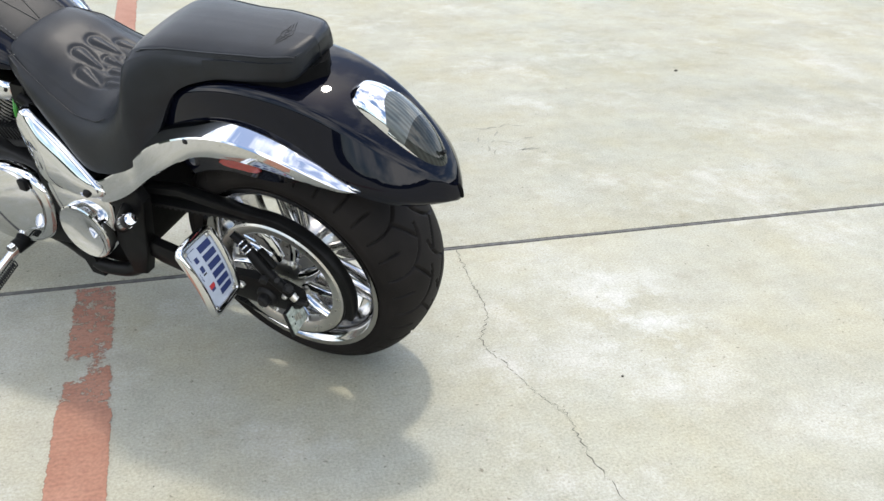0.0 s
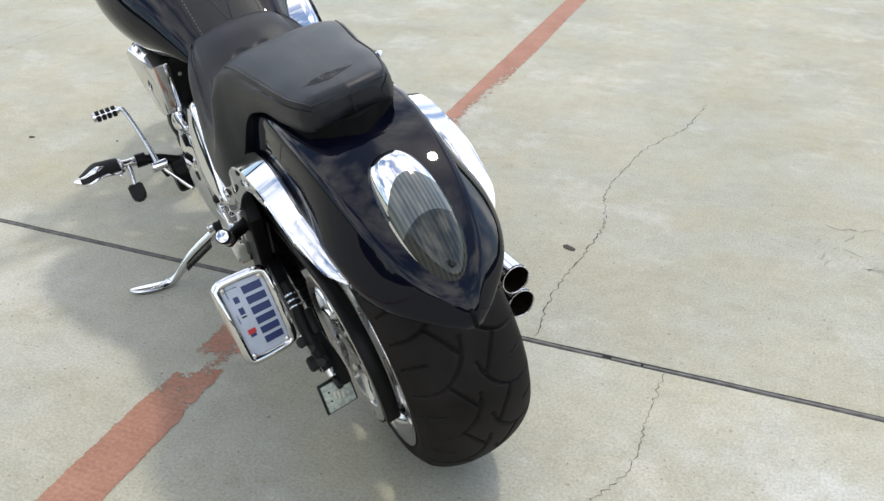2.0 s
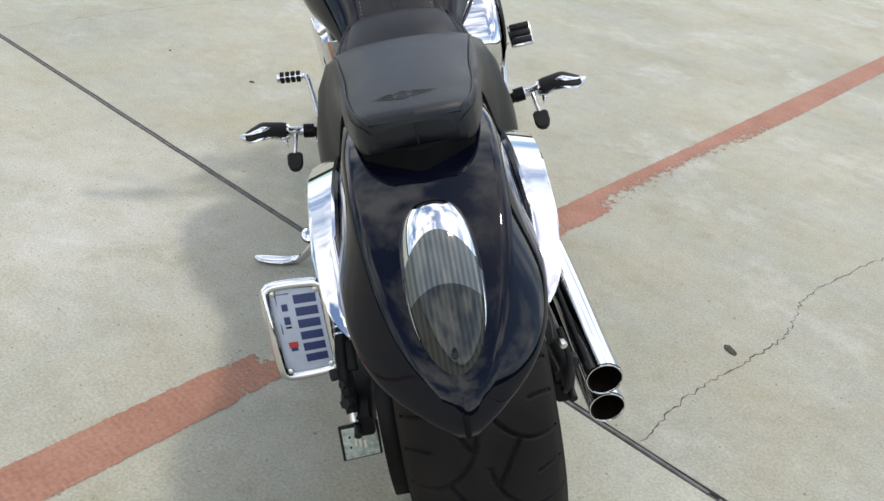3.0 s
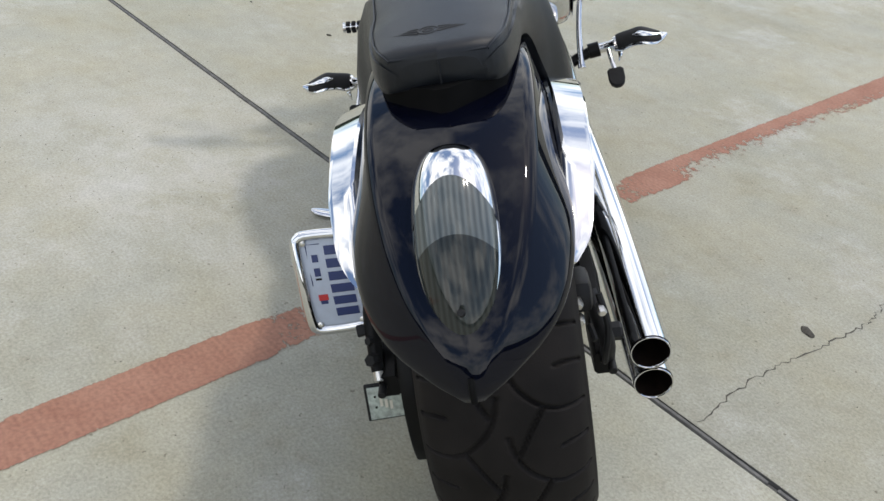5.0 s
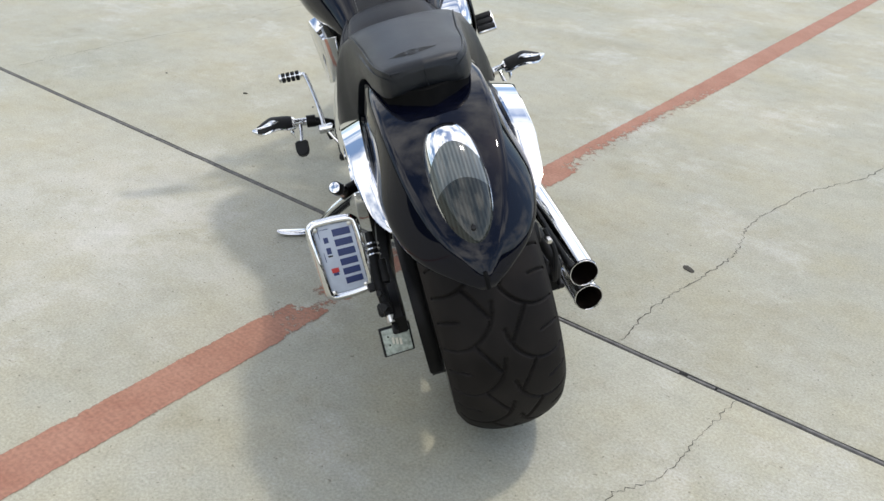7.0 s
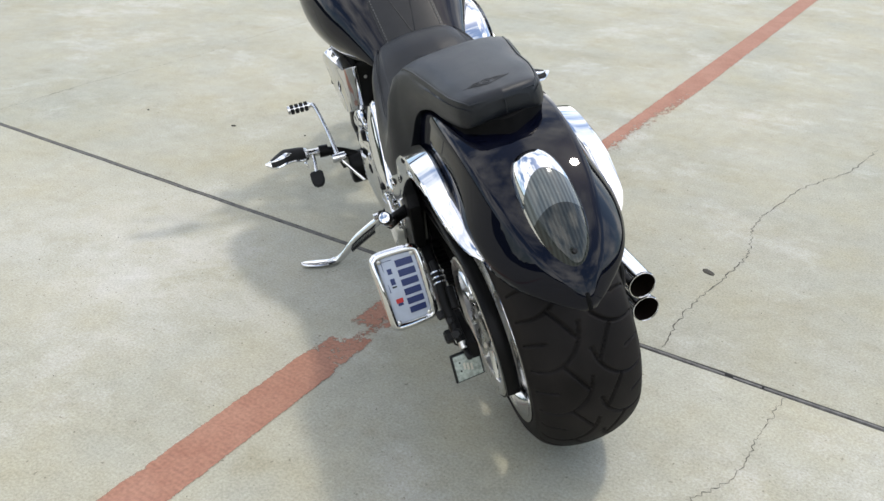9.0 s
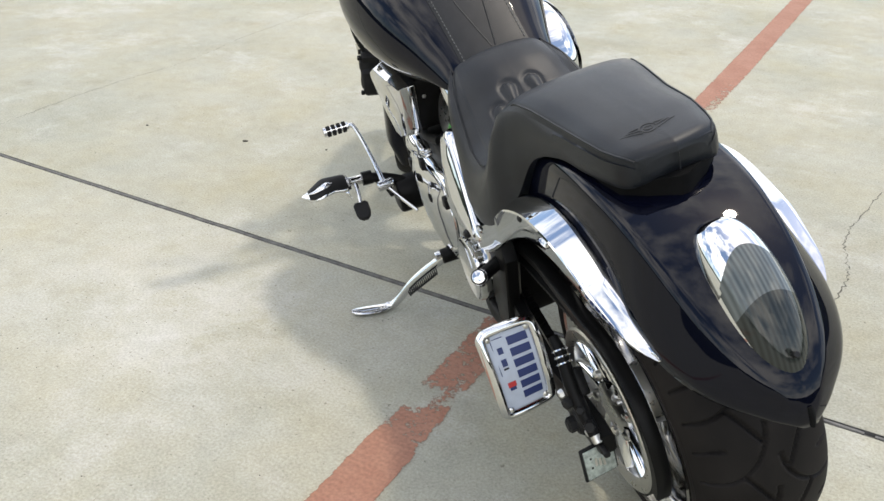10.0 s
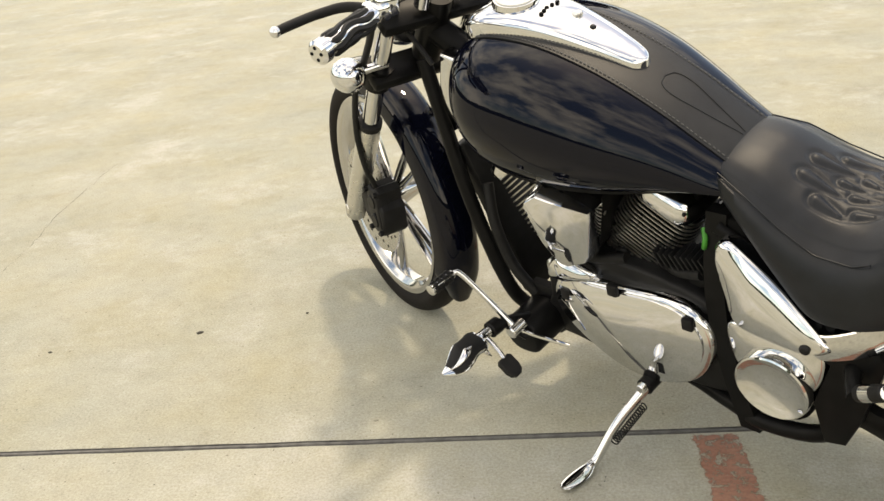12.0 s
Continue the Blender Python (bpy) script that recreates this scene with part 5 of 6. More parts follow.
# exhausts on the right
for y, z, x0, name in ((-0.243, 0.277, -0.006, "upper"), (-0.250, 0.213, 0.0, "lower")):
    line = [(x0, y, z), (0.35, -0.232, z + 0.012), (0.75, -0.205, z + 0.03), (0.95, -0.17, z + 0.05), (1.02, -0.11, z + 0.12)]
    pts = crv(line, 50)
    pipe = tube(pts, 0.0295, 28)
    pipe.faces.ensure_lookup_table()
    pipe.faces.remove(pipe.faces[-2])
    bore = loft([[(x, y + 0.0265 * math.cos(a), z + 0.0265 * math.sin(a)) for a in (2 * math.pi * k / 28 for k in range(28))] for x in (x0 - 0.003, x0 + 0.04, x0 + 0.12)])
    bore.faces.ensure_lookup_table()
    bore.faces.remove(bore.faces[-2])
    ex = part("exhaust_pipe", pipe, CHROME, bike, "straight chrome exhaust pipe with an open end", angle=60)
    part("pipe_bore", bore, SOOT, ex, "sooty brown bore")
    part("pipe_lip", tube([(x0 - 0.004, y + 0.028 * math.cos(a), z + 0.028 * math.sin(a)) for a in (2 * math.pi * k / 28 for k in range(28))], 0.0013, 6, closed=True), CHROME, ex)

# number plate on its side bracket
P_TL, P_TR, P_BR, P_BL = Vector((0.098, 0.262, 0.450)), Vector((0.100, 0.171, 0.450)), Vector((0.072, 0.163, 0.298)), Vector((0.061, 0.250, 0.297))


def plate_at(u, v, lift=0.0):
    """A place on the plate: u across from its outer edge, v down from the top; it bows slightly backwards."""
    p = P_TL.lerp(P_TR, u).lerp(P_BL.lerp(P_BR, u), v)
    n = (P_TR - P_TL).cross(P_BL - P_TL).normalized()
    if n.x > 0:
        n = -n
    return p + n * (lift + 0.010 * (1 - (2 * v - 1) ** 2))


def plate_sheet(u0, u1, v0, v1, lift, thick, nu=4, nv=12, round_to=0.0):
    bm = bmesh.new()
    top, low = [], []
    for j in range(nv + 1):
        v = v0 + (v1 - v0) * j / nv
        inset = 0.0
        if round_to:
            e = min(j, nv - j) / nv * (v1 - v0)
            if e < round_to:
                inset = round_to * (1 - math.sqrt(max(0.0, 1 - (1 - e / round_to) ** 2))) * 1.6
        top.append([bm.verts.new(plate_at(u0 + inset + (u1 - u0 - 2 * inset) * i / nu, v, lift)) for i in range(nu + 1)])
        low.append([bm.verts.new(plate_at(u0 + inset + (u1 - u0 - 2 * inset) * i / nu, v, lift - thick)) for i in range(nu + 1)])
    for j in range(nv):
        for i in range(nu):
            bm.faces.new((top[j][i], top[j][i + 1], top[j + 1][i + 1], top[j + 1][i]))
            bm.faces.new((low[j][i], low[j + 1][i], low[j + 1][i + 1], low[j][i + 1]))
        bm.faces.new((top[j][0], top[j + 1][0], low[j + 1][0], low[j][0]))
        bm.faces.new((top[j][nu], low[j][nu], low[j + 1][nu], top[j + 1][nu]))
    for i in range(nu):
        bm.faces.new((top[0][i], low[0][i], low[0][i + 1], top[0][i + 1]))
        bm.faces.new((top[nv][i], top[nv][i + 1], low[nv][i + 1], low[nv][i]))
    return bm


plate = part("license_plate", plate_sheet(0.09, 0.91, 0.06, 0.94, 0.001, 0.002), PLATE, bike, "white plate with blue bars on a side mount")
part("plate_backing", plate_sheet(0.0, 1.0, 0.0, 1.0, -0.003, 0.004, nv=40, round_to=0.12), CHROME, plate)
rim = [(0.17, 0.018), (0.5, 0.010), (0.83, 0.018), (0.945, 0.045), (0.988, 0.115), (0.992, 0.5), (0.988, 0.885), (0.945, 0.955), (0.83, 0.982), (0.5, 0.990), (0.17, 0.982), (0.055, 0.955), (0.012, 0.885), (0.008, 0.5), (0.012, 0.115), (0.055, 0.045)]
part("plate_frame", tube([plate_at(u, v, 0.001) for u, v in crv(rim, 72, True)], 0.0082, 12, closed=True), CHROME, plate, "rounded chrome plate frame")
for u, v in ((0.13, 0.08), (0.87, 0.08), (0.13, 0.92), (0.87, 0.92)):
    a, b = plate_at(u, v, 0.0), plate_at(u, v, 0.004)
    part("plate_screw", tube([a, b, b + (b - a) * 0.3], [0.0052, 0.0052, 0.003], 12), ALLOY, plate)
for k in range(6):
    v = 0.12 + 0.128 * k
    part("character_bar", plate_sheet(0.46, 0.84, v, v + 0.088, 0.0018, 0.0006, 3, 3), INK, plate)
for k, (v0, v1) in enumerate(((0.20, 0.27), (0.33, 0.41), (0.43, 0.45))):
    part("sticker_bar", plate_sheet(0.24, 0.34, v0, v1, 0.0018, 0.0006, 2, 2), INK if k < 2 else SATIN, plate)
part("sticker_mark", plate_sheet(0.22, 0.38, 0.60, 0.66, 0.0018, 0.0006, 2, 2), RED_INK, plate, "small red mark")
part("sticker_mark", plate_sheet(0.24, 0.36, 0.66, 0.70, 0.0018, 0.0006, 2, 2), INK, plate)
part("plate_border", tube([plate_at(u, v, 0.0016) for u, v in ((0.40, 0.10), (0.17, 0.10), (0.17, 0.50))], 0.0008, 5), INK, plate)
bracket = part("plate_bracket", tube([(0.062, 0.150, 0.425), (0.039, 0.148, 0.402), (0.008, 0.150, 0.362), (-0.022, 0.147, 0.326), (-0.045, 0.143, 0.302)], [0.008, 0.010, 0.012, 0.011, 0.010], 14, 24), BLACK, bike, "black plate bracket on the axle end")
for k in range(3):
    part("collar_ring", tube([(0.046 - 0.007 * k + 0.0105 * math.cos(a) * 0.72, 0.148 + 0.0115 * math.sin(a), 0.408 - 0.008 * k - 0.0105 * math.cos(a) * 0.69) for a in (2 * math.pi * i / 20 for i in range(20))], 0.0022, 6, closed=True), CHROME, bracket)
part("bracket_bolt", peg((0.0, 0.150, 0.345), (-0.006, 0.172, 0.345), 0.009, 6), SATIN, bracket)
part("bracket_bolt", peg((-0.014, 0.146, 0.333), (-0.026, 0.155, 0.342), 0.007, 6), SATIN, bracket)
part("bracket_bolt", peg((-0.030, 0.144, 0.314), (-0.050, 0.152, 0.326), 0.0095, 6), SATIN, bracket)
part("bracket_lug", box((0.010, 0.136, 0.366), (0.030, 0.016, 0.046), 0.004, Matrix.Rotation(0.7, 4, "Y")), BLACK, bracket)
RF = NEAR @ Matrix.Translation((-0.038, 0.140, 0.241)) @ Euler((radians(0), radians(10), radians(8))).to_matrix().to_4x4()
refl = part("reflector", box((0, 0, 0), (0.006, 0.061, 0.061), 0.002), SATIN, bike, "square grey reflector in a black rim", turn=RF)
part("reflector_glass", box((-0.004, 0, 0), (0.004, 0.053, 0.053), 0.001), GLASS_GREY, refl, turn=RF)
for k in range(3):
    part("reflector_mark", box((-0.0065, -0.006 + 0.007 * k, -0.004 + 0.003 * k), (0.001, 0.004, 0.014), 0), ALLOY, refl, turn=RF)
for z in (0.012, -0.006):
    part("reflector_hole", box((-0.0065, 0.016, z), (0.001, 0.003, 0.003), 0), DARK, refl, turn=RF)
part("reflector_bolt", peg((-0.040, 0.144, 0.306), (-0.052, 0.142, 0.290), 0.008), ALLOY, bike)


# ---- foot controls ----
def flame_peg(side):
    s = side
    root = part("foot_peg", tube([(1.036, 0.255 * s, 0.300), (1.036, 0.290 * s, 0.302), (1.034, 0.300 * s, 0.302)], [0.012, 0.012, 0.016], 16), CHROME, bike, "flame shaped chrome foot peg with black rubber")
    base = [(1.034, 0.296, 0.303, 0.024, 0.010), (1.030, 0.312, 0.307, 0.030, 0.011), (1.024, 0.338, 0.314, 0.028, 0.011), (1.018, 0.362, 0.317, 0.031, 0.010), (1.014, 0.385, 0.311, 0.027, 0.009), (1.017, 0.403, 0.306, 0.017, 0.008), (1.024, 0.420, 0.307, 0.004, 0.003)]
    rows = crv(base, 26)
    ct, sn = math.cos(radians(20)), math.sin(radians(20))

    def blade(rows, grow, lift, seg):
        return loft([[(x + w * grow * math.cos(a) * ct - (h * math.sin(a) + lift) * sn, y * s, z + w * grow * math.cos(a) * sn + (h * math.sin(a) + lift) * ct) for a in (2 * math.pi * k / seg for k in range(seg))] for x, y, z, w, h in rows])

    part("peg_body", blade(rows, 1.0, 0.0, 16), CHROME, root)
    part("peg_rubber", blade(rows[2:22], 0.90, 0.0035, 14), RUBBER, root, "black rubber inlay")
    lick = crv([(1.016, 0.340, 0.314, 0.001, 0.002), (1.012, 0.356, 0.316, 0.009, 0.004), (1.008, 0.374, 0.313, 0.007, 0.004), (1.008, 0.392, 0.308, 0.004, 0.003), (1.012, 0.408, 0.306, 0.001, 0.002)], 16)
    part("peg_flame", blade(lick, 1.0, 0.0125, 10), CHROME, root)
    part("peg_spur", tube([(1.028, 0.306 * s, 0.300), (1.012, 0.308 * s, 0.288), (1.004, 0.302 * s, 0.272)], [0.007, 0.006, 0.001], 8, 8), CHROME, root)
    part("heel_arm", tube([(1.034, 0.282 * s, 0.302), (1.005, 0.284 * s, 0.280), (0.980, 0.288 * s, 0.258)], 0.0055, 10, 10), CHROME, root)
    hp = bmesh.new()
    outline = [(-0.019, -0.002), (-0.019, 0.022), (-0.015, 0.034), (-0.006, 0.041), (0.006, 0.041), (0.015, 0.034), (0.019, 0.022), (0.019, -0.002), (0.013, -0.008), (-0.013, -0.008)]
    hd, hn = Vector((-0.77, 0, -0.64)), Vector((-0.64, 0, 0.77))
    o = Vector((0.982, 0.288 * s, 0.258))
    loft([[tuple(o + Vector((0, a * f, 0)) + hd * (b * f + 0.016 * (1 - f)) + hn * h) for a, b in outline] for f, h in ((0.86, -0.0075), (1.0, -0.0045), (1.0, 0.0045), (0.86, 0.0075))], True, True, hp)
    part("heel_pad", hp, RUBBER, root, "black rubber heel pad")
    part("peg_clamp", tube([(1.036, 0.236 * s, 0.298), (1.036, 0.262 * s, 0.300)], 0.018, 14), BLACK, root)
    mount = part("peg_mount", prism(crv([(1.066, 0.262), (1.022, 0.276), (0.990, 0.262), (0.980, 0.218), (0.998, 0.190), (1.050, 0.188), (1.078, 0.224)], 26, True), 0.095 * s, 0.188 * s, 0.010, 3), BLACK, bike, "black forward control mount")
    part("mount_arm", tube([(1.035, 0.24 * s, 0.297), (1.03, 0.20 * s, 0.285), (1.02, 0.15 * s, 0.26), (1.02, 0.105 * s, 0.22)], 0.013, 10, 12), BLACK, mount)


for side in (1, -1):
    NOW[0] = NEAR if side > 0 else OFF
    flame_peg(1)
NOW[0] = NEAR
shift = part("shift_lever", tube([(1.008, 0.214, 0.272), (1.018, 0.215, 0.287), (1.066, 0.223, 0.345), (1.112, 0.238, 0.408), (1.122, 0.250, 0.414)], [0.010, 0.0085, 0.006, 0.006, 0.006], 12, 30), CHROME, bike, "chrome shift lever with a ribbed toe peg")
part("shift_hub", peg((1.010, 0.19, 0.278), (1.010, 0.232, 0.278), 0.014), CHROME, shift)


def toe_peg(parent, s):
    part("toe_peg", tube([(1.124, 0.250 * s, 0.4125), (1.127, 0.312 * s, 0.4115)], 0.0095, 14), CHROME, parent)
    for k in range(4):
        for i in range(6):
            a = 2 * math.pi * i / 6
            y = (0.261 + 0.0138 * k) * s
            part("toe_rubber", box((1.1255 + 0.0105 * math.cos(a), y, 0.412 + 0.0105 * math.sin(a)), (0.007, 0.0105, 0.0085), 0.002, Matrix.Rotation(-a, 4, "Y")), RUBBER, parent)
    part("toe_cap", tube([(1.127, 0.310 * s, 0.4115), (1.127, 0.315 * s, 0.4115), (1.127, 0.317 * s, 0.4115)], [0.0125, 0.0125, 0.009], 14), CHROME, parent)


toe_peg(shift, 1)
NOW[0] = OFF
brake = part("brake_pedal", tube([(1.008, 0.214, 0.272), (1.018, 0.215, 0.287), (1.066, 0.223, 0.345), (1.112, 0.238, 0.400), (1.122, 0.250, 0.408)], [0.010, 0.0085, 0.007, 0.007, 0.007], 12, 30), CHROME, bike, "chrome brake pedal with a rubber pad")
part("pedal_pad", box((1.128, 0.288, 0.418), (0.064, 0.060, 0.014), 0.006, Matrix.Rotation(-0.75, 4, "Y")), CHROME, brake, "chrome pedal plate with black rubber ribs")
for k in range(3):
    d = -0.020 + 0.020 * k
    part("pedal_rubber", box((1.128 - 0.0068 + 0.73 * d, 0.288, 0.418 + 0.0073 + 0.68 * d), (0.015, 0.050, 0.010), 0.003, Matrix.Rotation(-0.75, 4, "Y")), RUBBER, brake)
NOW[0] = NEAR
rod = part("shift_rod", tube([(1.008, 0.208, 0.272), (0.960, 0.185, 0.250), (0.915, 0.162, 0.230)], 0.0045, 8, 10), CHROME, bike, "thin chrome shift rod")
part("rod_joint", peg((1.018, 0.208, 0.268), (0.996, 0.200, 0.250), 0.0075), BLACK, rod)

# side stand
stand = part("side_stand", tube([(0.728, 0.150, 0.200), (0.735, 0.170, 0.188), (0.760, 0.235, 0.140), (0.776, 0.292, 0.086), (0.780, 0.314, 0.082)], [0.013, 0.0125, 0.011, 0.0105, 0.010], 14, 30, flat=0.85), CHROME, bike, "chrome side stand resting on the concrete")
part("stand_foot", loft([[(x + w * math.cos(a), y, z + h * math.sin(a)) for a in (2 * math.pi * k / 16 for k in range(16))] for x, y, z, w, h in crv([(0.780, 0.306, 0.0790, 0.010, 0.008), (0.780, 0.331, 0.0825, 0.017, 0.006), (0.780, 0.361, 0.0890, 0.018, 0.005), (0.780, 0.386, 0.0955, 0.014, 0.0045), (0.779, 0.399, 0.1000, 0.006, 0.004)], 20)]), CHROME, stand)
coil = [(0.722 + 0.030 * u + 0.007 * math.cos(u * 2 * math.pi * 16), 0.185 + 0.072 * u, 0.170 - 0.055 * u + 0.007 * math.sin(u * 2 * math.pi * 16)) for u in (k / 160 for k in range(161))]
part("stand_spring", tube(coil, 0.0016, 5), SATIN, stand, "dark return spring")
part("stand_pivot", peg((0.733, 0.10, 0.196), (0.733, 0.166, 0.196), 0.018), BLACK, stand)
part("pivot_bolt", peg((0.733, 0.165, 0.203), (0.733, 0.180, 0.203), 0.010), CHROME, stand)

# wires and hoses by the engine
part("green_wire", tube([(0.603, 0.105, 0.580), (0.596, 0.116, 0.566), (0.598, 0.117, 0.550), (0.604, 0.108, 0.540)], 0.0048, 8, 16), GREEN, bike, "bright green wire by the engine")
part("engine_hose", tube([(0.98, 0.06, 0.44), (0.93, 0.10, 0.46), (0.86, 0.11, 0.445), (0.78, 0.10, 0.46)], 0.012, 10, 20), RUBBER, bike, "black engine hose")
part("radiator_hose", tube([(1.160, 0.06, 0.52), (1.140, 0.085, 0.44), (1.110, 0.09, 0.34), (1.06, 0.085, 0.27)], 0.013, 12, 24), RUBBER, bike, "black radiator hose beside the downtube")
part("engine_hose", tube([(0.74, 0.06, 0.47), (0.68, 0.09, 0.455), (0.62, 0.10, 0.47)], 0.010, 10, 16), RUBBER, bike, "black engine hose")

NOW[0] = None

# ---- front end, turned slightly to the right ----
front_wheel = part("front_wheel", lathe([(0.028, 0.262), (0.034, 0.270), (0.034, 0.280), (0.026, 0.281), (-0.026, 0.281), (-0.034, 0.280), (-0.034, 0.270), (-0.028, 0.262), (-0.014, 0.250), (0.014, 0.250)], FRONT, 96, closed=True), POLISHED, bike, "tall polished cast front wheel", turn=TURNED)
part("tyre", lathe([(y, r) for y, r in crv([(0.026, 0.278), (0.036, 0.288), (0.042, 0.305), (0.038, 0.322), (0.022, 0.334), (0, 0.338), (-0.022, 0.334), (-0.038, 0.322), (-0.042, 0.305), (-0.036, 0.288), (-0.026, 0.278)], 31)], FRONT, 120), TYRE, front_wheel, "narrow black front tyre", turn=TURNED)
for k in range(5):
    for s in (-1, 1):
        part("spoke", spoke(FRONT, 2 * math.pi * (k + 0.35) / 5 + s * 0.16, -s * 0.04, 0.035, 0.255, 0.010, 0.008, 0.0, 0.0, 0.011), POLISHED, front_wheel, turn=TURNED)
part("hub", lathe([(-0.07, 0), (-0.07, 0.025), (-0.04, 0.034), (0, 0.046), (0.04, 0.036), (0.07, 0.028), (0.07, 0)], FRONT, 32), POLISHED, front_wheel, turn=TURNED)


def drilled_disc():
    bm = lathe([(0.058, 0.085), (0.058, 0.148), (0.063, 0.148), (0.063, 0.085)], FRONT, 72, closed=True)
    return bm


disc = part("brake_disc", drilled_disc(), DISC, front_wheel, "drilled steel brake disc", turn=TURNED)
for k in range(30):
    a = 2 * math.pi * k / 30
    r = 0.105 + 0.013 * (k % 3)
    x, z = FRONT[0] + r * math.sin(a), FRONT[1] + r * math.cos(a)
    part("disc_hole", tube([(x, 0.0625, z), (x, 0.0636, z)], 0.0045, 8), DARK, disc, turn=TURNED)
part("disc_carrier", lathe([(0.056, 0.03), (0.056, 0.088), (0.061, 0.088), (0.061, 0.03)], FRONT, 40, closed=True), SATIN, front_wheel, turn=TURNED)
LOW, TOP = Vector((1.640, 0.0, 0.326)), Vector((1.205, 0.0, 0.945))
up = (TOP - LOW).normalized()
for side in (1, -1):
    o = Vector((0.012, 0.106 * side, 0))
    leg = part("fork_leg", tube([LOW + o - up * 0.045, LOW + o - up * 0.03, LOW + o + up * 0.03, LOW + o + up * 0.34, LOW + o + up * 0.352], [0.018, 0.027, 0.028, 0.0275, 0.025], 24), ALLOY, bike, "satin alloy fork slider", turn=TURNED)
    part("fork_tube", tube([LOW + o + up * 0.34, TOP + o], 0.0205, 20), CHROME, leg, "chrome fork tube", turn=TURNED)
    part("dust_seal", tube([LOW + o + up * 0.348, LOW + o + up * 0.352, LOW + o + up * 0.368, LOW + o + up * 0.372], [0.024, 0.0285, 0.0285, 0.022], 20), RUBBER, leg, turn=TURNED)
    part("axle_clamp", peg(LOW + Vector((0.012, 0.075 * side, 0)), LOW + Vector((0.012, 0.135 * side, 0)), 0.014), ALLOY, leg, turn=TURNED)
    part("fork_cover", tube([LOW + o + up * 0.50, LOW + o + up * 0.56], [0.03, 0.031], 20), BLACK, leg, turn=TURNED)
for d, h in ((0.535, 0.03), (0.70, 0.028)):
    c = LOW + up * d
    clamp = part("triple_clamp", box(c + Vector((0.004, 0, 0)), (0.075, 0.27, h), 0.010, Matrix.Rotation(-0.62, 4, "Y")), BLACK, bike, "black fork clamp", turn=TURNED)
part("caliper", prism([(1.462, 0.318), (1.474, 0.306), (1.500, 0.312), (1.512, 0.304), (1.532, 0.312), (1.536, 0.345), (1.544, 0.360), (1.542, 0.392), (1.532, 0.404), (1.534, 0.428), (1.518, 0.440), (1.498, 0.432), (1.482, 0.438), (1.466, 0.426), (1.470, 0.395), (1.458, 0.380), (1.458, 0.350)], 0.050, 0.116, 0.010, 3), SATIN, bike, "black front brake caliper", turn=TURNED)
part("caliper_bridge", box((1.478, 0.100, 0.372), (0.020, 0.040, 0.090), 0.006), SATIN, bike, turn=TURNED)
for z in (0.345, 0.398):
    part("piston_cap", peg((1.498, 0.112, z), (1.498, 0.123, z), 0.020, 20, 0.4), BLACK, bike, turn=TURNED)
for x, z in ((1.472, 0.425), (1.528, 0.425), (1.472, 0.318), (1.528, 0.318)):
    part("caliper_bolt", peg((x, 0.114, z), (x, 0.125, z), 0.0075, 10), SATIN, bike, turn=TURNED)
part("caliper_lug", box((1.550, 0.098, 0.375), (0.075, 0.030, 0.060), 0.010, Matrix.Rotation(0.2, 4, "Y")), SATIN, bike, turn=TURNED)
part("brake_hose", tube([(1.490, 0.105, 0.44), (1.480, 0.125, 0.50), (1.46, 0.138, 0.60), (1.41, 0.142, 0.71), (1.33, 0.146, 0.79), (1.25, 0.15, 0.87), (1.16, 0.17, 0.95)], 0.0075, 10, 50), RUBBER, bike, "black brake hose beside the fork", turn=TURNED)
part("hose_guide", tube([(1.405, 0.125, 0.70), (1.41, 0.150, 0.715), (1.40, 0.148, 0.73)], 0.0025, 6, 12), ALLOY, bike, turn=TURNED)


def front_fender_shell():
    rings = []
    for k in range(49):
        phi = radians(-118 + 145 * k / 48)
        u = k / 48
        R0 = 0.362 + 0.012 * (1 - u)
        w = 0.056 * min(1.0, 0.55 + min(u, 1 - u) * 6)
        arc = []
        for j in range(13):
            v = -1 + 2 * j / 12
            r = R0 + 0.012 * (1 - abs(v) ** 2) - 0.05 * abs(v) ** 3.5
            arc.append((w * math.sin(v * 1.35) / math.sin(1.35), r))
        ring = [(FRONT[0] + r * math.sin(phi), y, FRONT[1] + r * math.cos(phi)) for y, r in arc] + [(FRONT[0] + (r - 0.003) * math.sin(phi), y * 0.96, FRONT[1] + (r - 0.003) * math.cos(phi)) for y, r in arc[::-1]]
        rings.append(ring)
    return loft(rings)


part("front_fender", front_fender_shell(), PAINT, bike, "glossy blue-black front fender", turn=TURNED)
for side in (1, -1):
    part("fender_stay", tube([(1.60, 0.075 * side, 0.60), (1.56, 0.085 * side, 0.56), (1.515, 0.10 * side, 0.52)], 0.008, 8, 8), CHROME, bike, turn=TURNED)
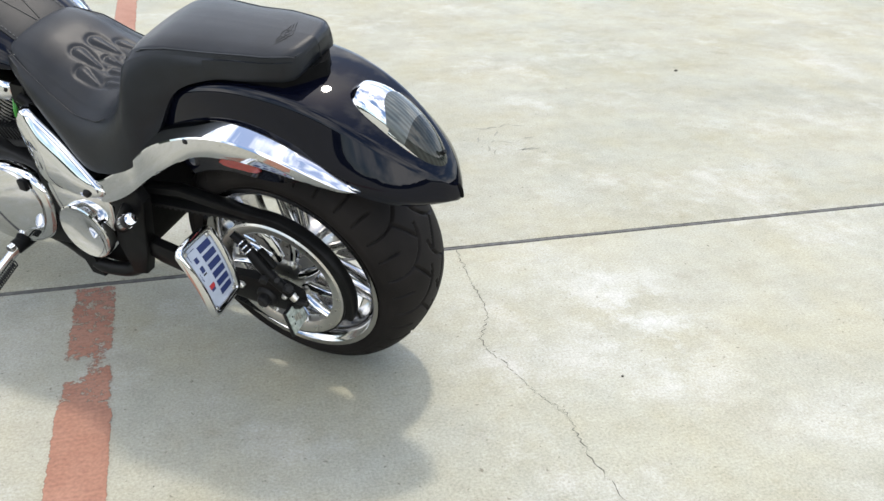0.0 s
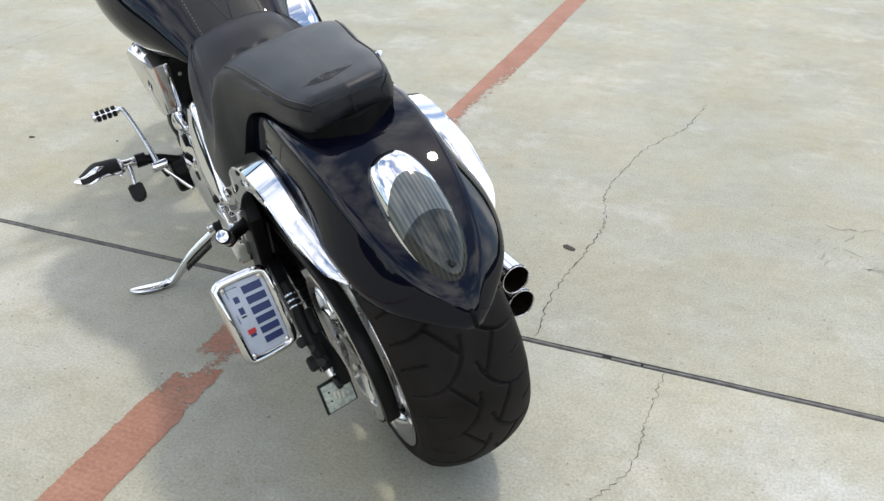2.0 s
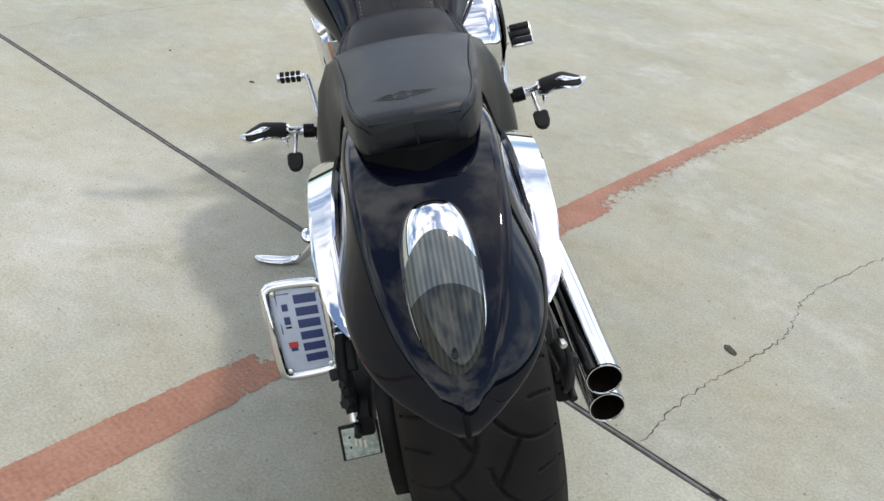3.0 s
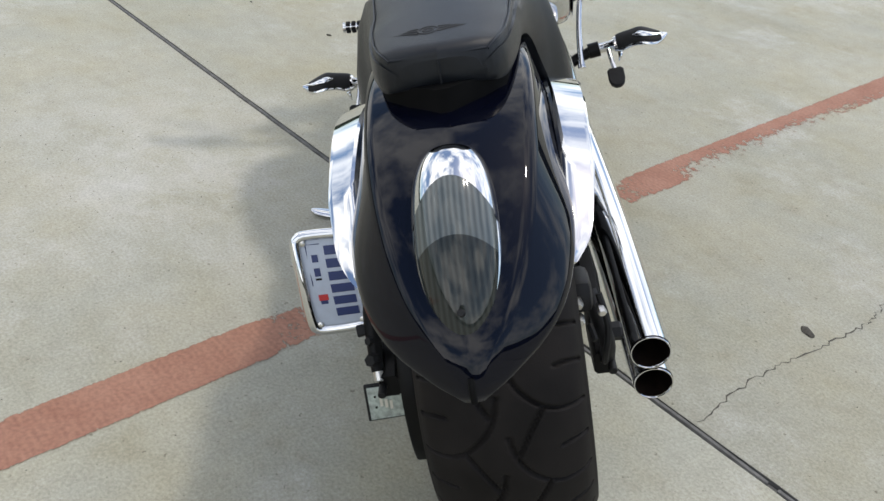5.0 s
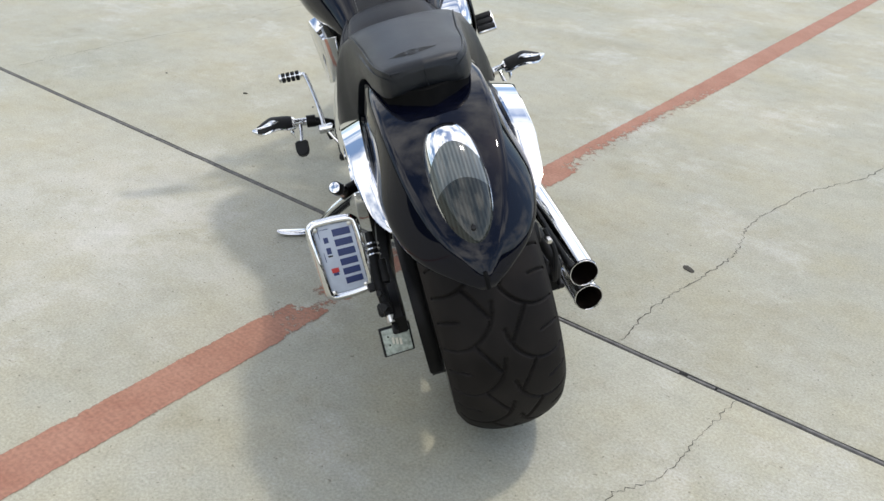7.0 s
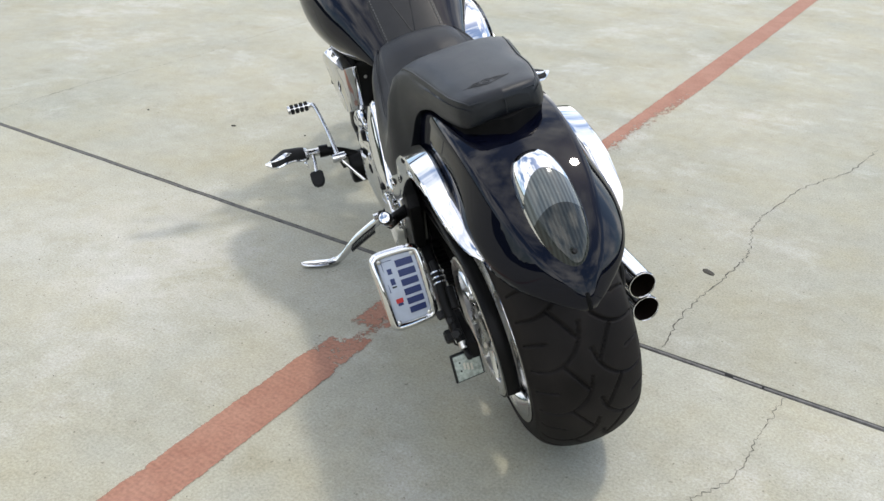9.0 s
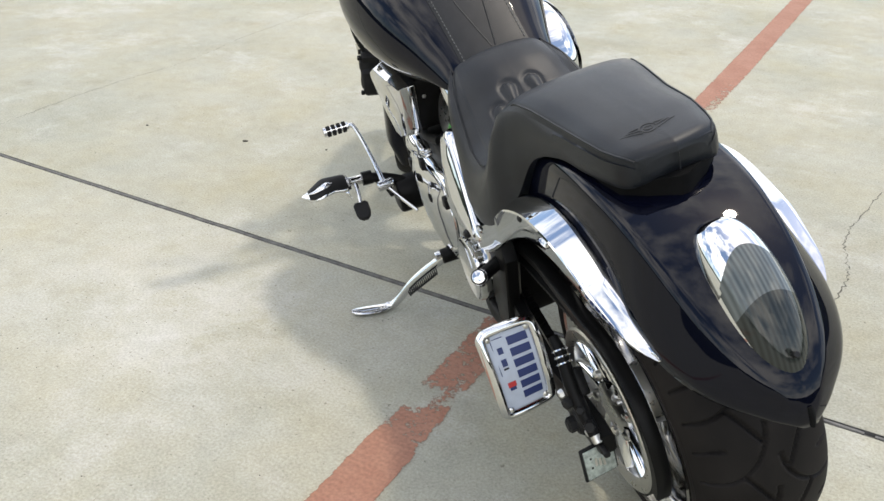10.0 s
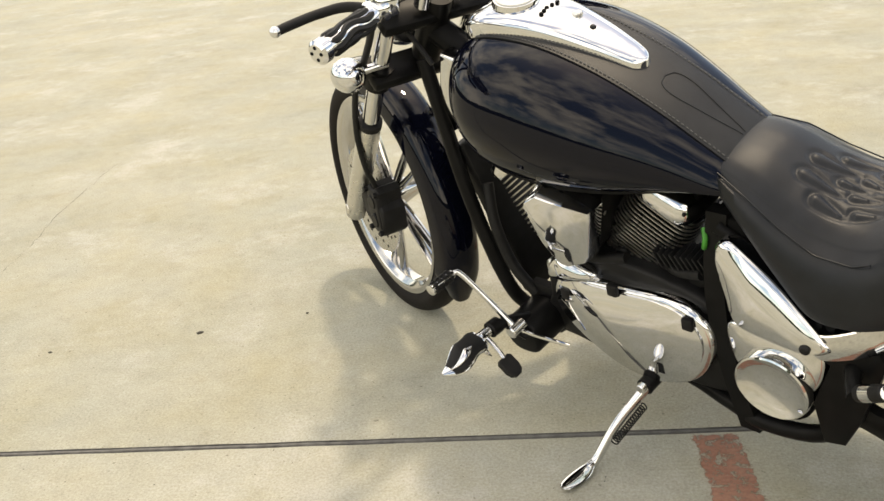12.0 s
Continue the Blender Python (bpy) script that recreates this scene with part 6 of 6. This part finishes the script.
# handlebar, unsteered
BAR = [(1.048, 0.325, 0.933), (1.095, 0.22, 0.952), (1.14, 0.13, 0.962), (1.175, 0.06, 0.958), (1.18, 0, 0.955)]
bar = part("handlebar", tube(BAR + mirror(BAR[-2::-1]), 0.0128, 14, 60), CHROME, bike, "chrome handlebar", turn=TURNED)
for side in (1, -1):
    a, b = Vector((1.102, 0.196 * side, 0.951)), Vector((1.041, 0.333 * side, 0.930))
    d = (b - a).normalized()
    part("grip", tube([a, a + d * 0.01, b - d * 0.018, b - d * 0.012], [0.015, 0.019, 0.019, 0.017], 20), CHROME, bar, "chrome grip with black rubber strips", turn=TURNED)
    for k in range(8):
        ang = 2 * math.pi * k / 8
        e1 = d.cross(Vector((0, 0, 1))).normalized()
        e2 = e1.cross(d)
        q = e1 * math.cos(ang) + e2 * math.sin(ang)
        pts = [a + d * (0.012 + 0.122 * u) + (q + (e1 * -math.sin(ang) + e2 * math.cos(ang)) * 0.28 * math.sin(u * 9)).normalized() * 0.0172 for u in (i / 14 for i in range(15))]
        part("grip_rubber", tube(pts, [0.0015] + [0.0066] * 13 + [0.0015], 6), RUBBER, bar, turn=TURNED)
    part("grip_end", tube([b - d * 0.016, b - d * 0.012, b + d * 0.004, b + d * 0.009], [0.019, 0.0225, 0.0225, 0.017], 24), CHROME, bar, "chrome grip end cap", turn=TURNED)
    for k in range(4):
        ang = math.pi / 2 * k
        e1 = d.cross(Vector((0, 0, 1))).normalized()
        e2 = e1.cross(d)
        c = b + d * 0.0075 + (e1 * math.cos(ang) + e2 * math.sin(ang)) * 0.011
        part("end_dimple", tube([c, c + d * 0.0022], 0.0035, 8), DARK, bar, turn=TURNED)
    part("lever_perch", box(a + Vector((0.018, -0.012 * side, 0)), (0.05, 0.045, 0.035), 0.009), CHROME, bar, turn=TURNED)
    lev = [(1.130, 0.185 * side, 0.955), (1.165, 0.225 * side, 0.962), (1.172, 0.28 * side, 0.960), (1.160, 0.335 * side, 0.957), (1.150, 0.365 * side, 0.955)]
    part("lever", tube(lev, [0.010, 0.010, 0.0095, 0.0095, 0.009], 12, 30, flat=0.8), RUBBER, bar, "black sleeved hand lever", turn=TURNED)
    part("lever_tip", ball((1.149, 0.370 * side, 0.9547), 0.0105), CHROME, bar, turn=TURNED)
    part("switch_box", box((1.118, 0.165 * side, 0.958), (0.035, 0.045, 0.042), 0.008), CHROME, bar, turn=TURNED)
    part("riser", peg((1.18, 0.045 * side, 0.962), (1.21, 0.045 * side, 0.915), 0.017), CHROME, bar, turn=TURNED)
    sig = part("turn_signal", ball((1.325, 0.183 * side, 0.784), 0.037, (1.15, 1.0, 1.0), 28), CHROME, bike, "chrome bullet turn signal", turn=TURNED)
    part("signal_stem", peg((1.318, 0.155 * side, 0.786), (1.310, 0.095 * side, 0.790), 0.010), CHROME, sig, turn=TURNED)
    part("control_cable", tube([(1.13, 0.175 * side, 0.955), (1.20, 0.15 * side, 0.955), (1.255, 0.12 * side, 0.93), (1.24, 0.07 * side, 0.86), (1.19, 0.05 * side, 0.80)], 0.0055, 8, 30), RUBBER, bike, "black control cable", turn=TURNED)
head = part("headlight", ball((1.40, 0, 0.865), 0.075, (1.1, 1.0, 1.0), 32), CHROME, bike, "chrome headlight shell", turn=TURNED)
part("headlight_ring", tube([(1.452, 0.062 * math.cos(a), 0.865 + 0.062 * math.sin(a)) for a in (2 * math.pi * k / 30 for k in range(30))], 0.006, 8, closed=True), CHROME, head, turn=TURNED)
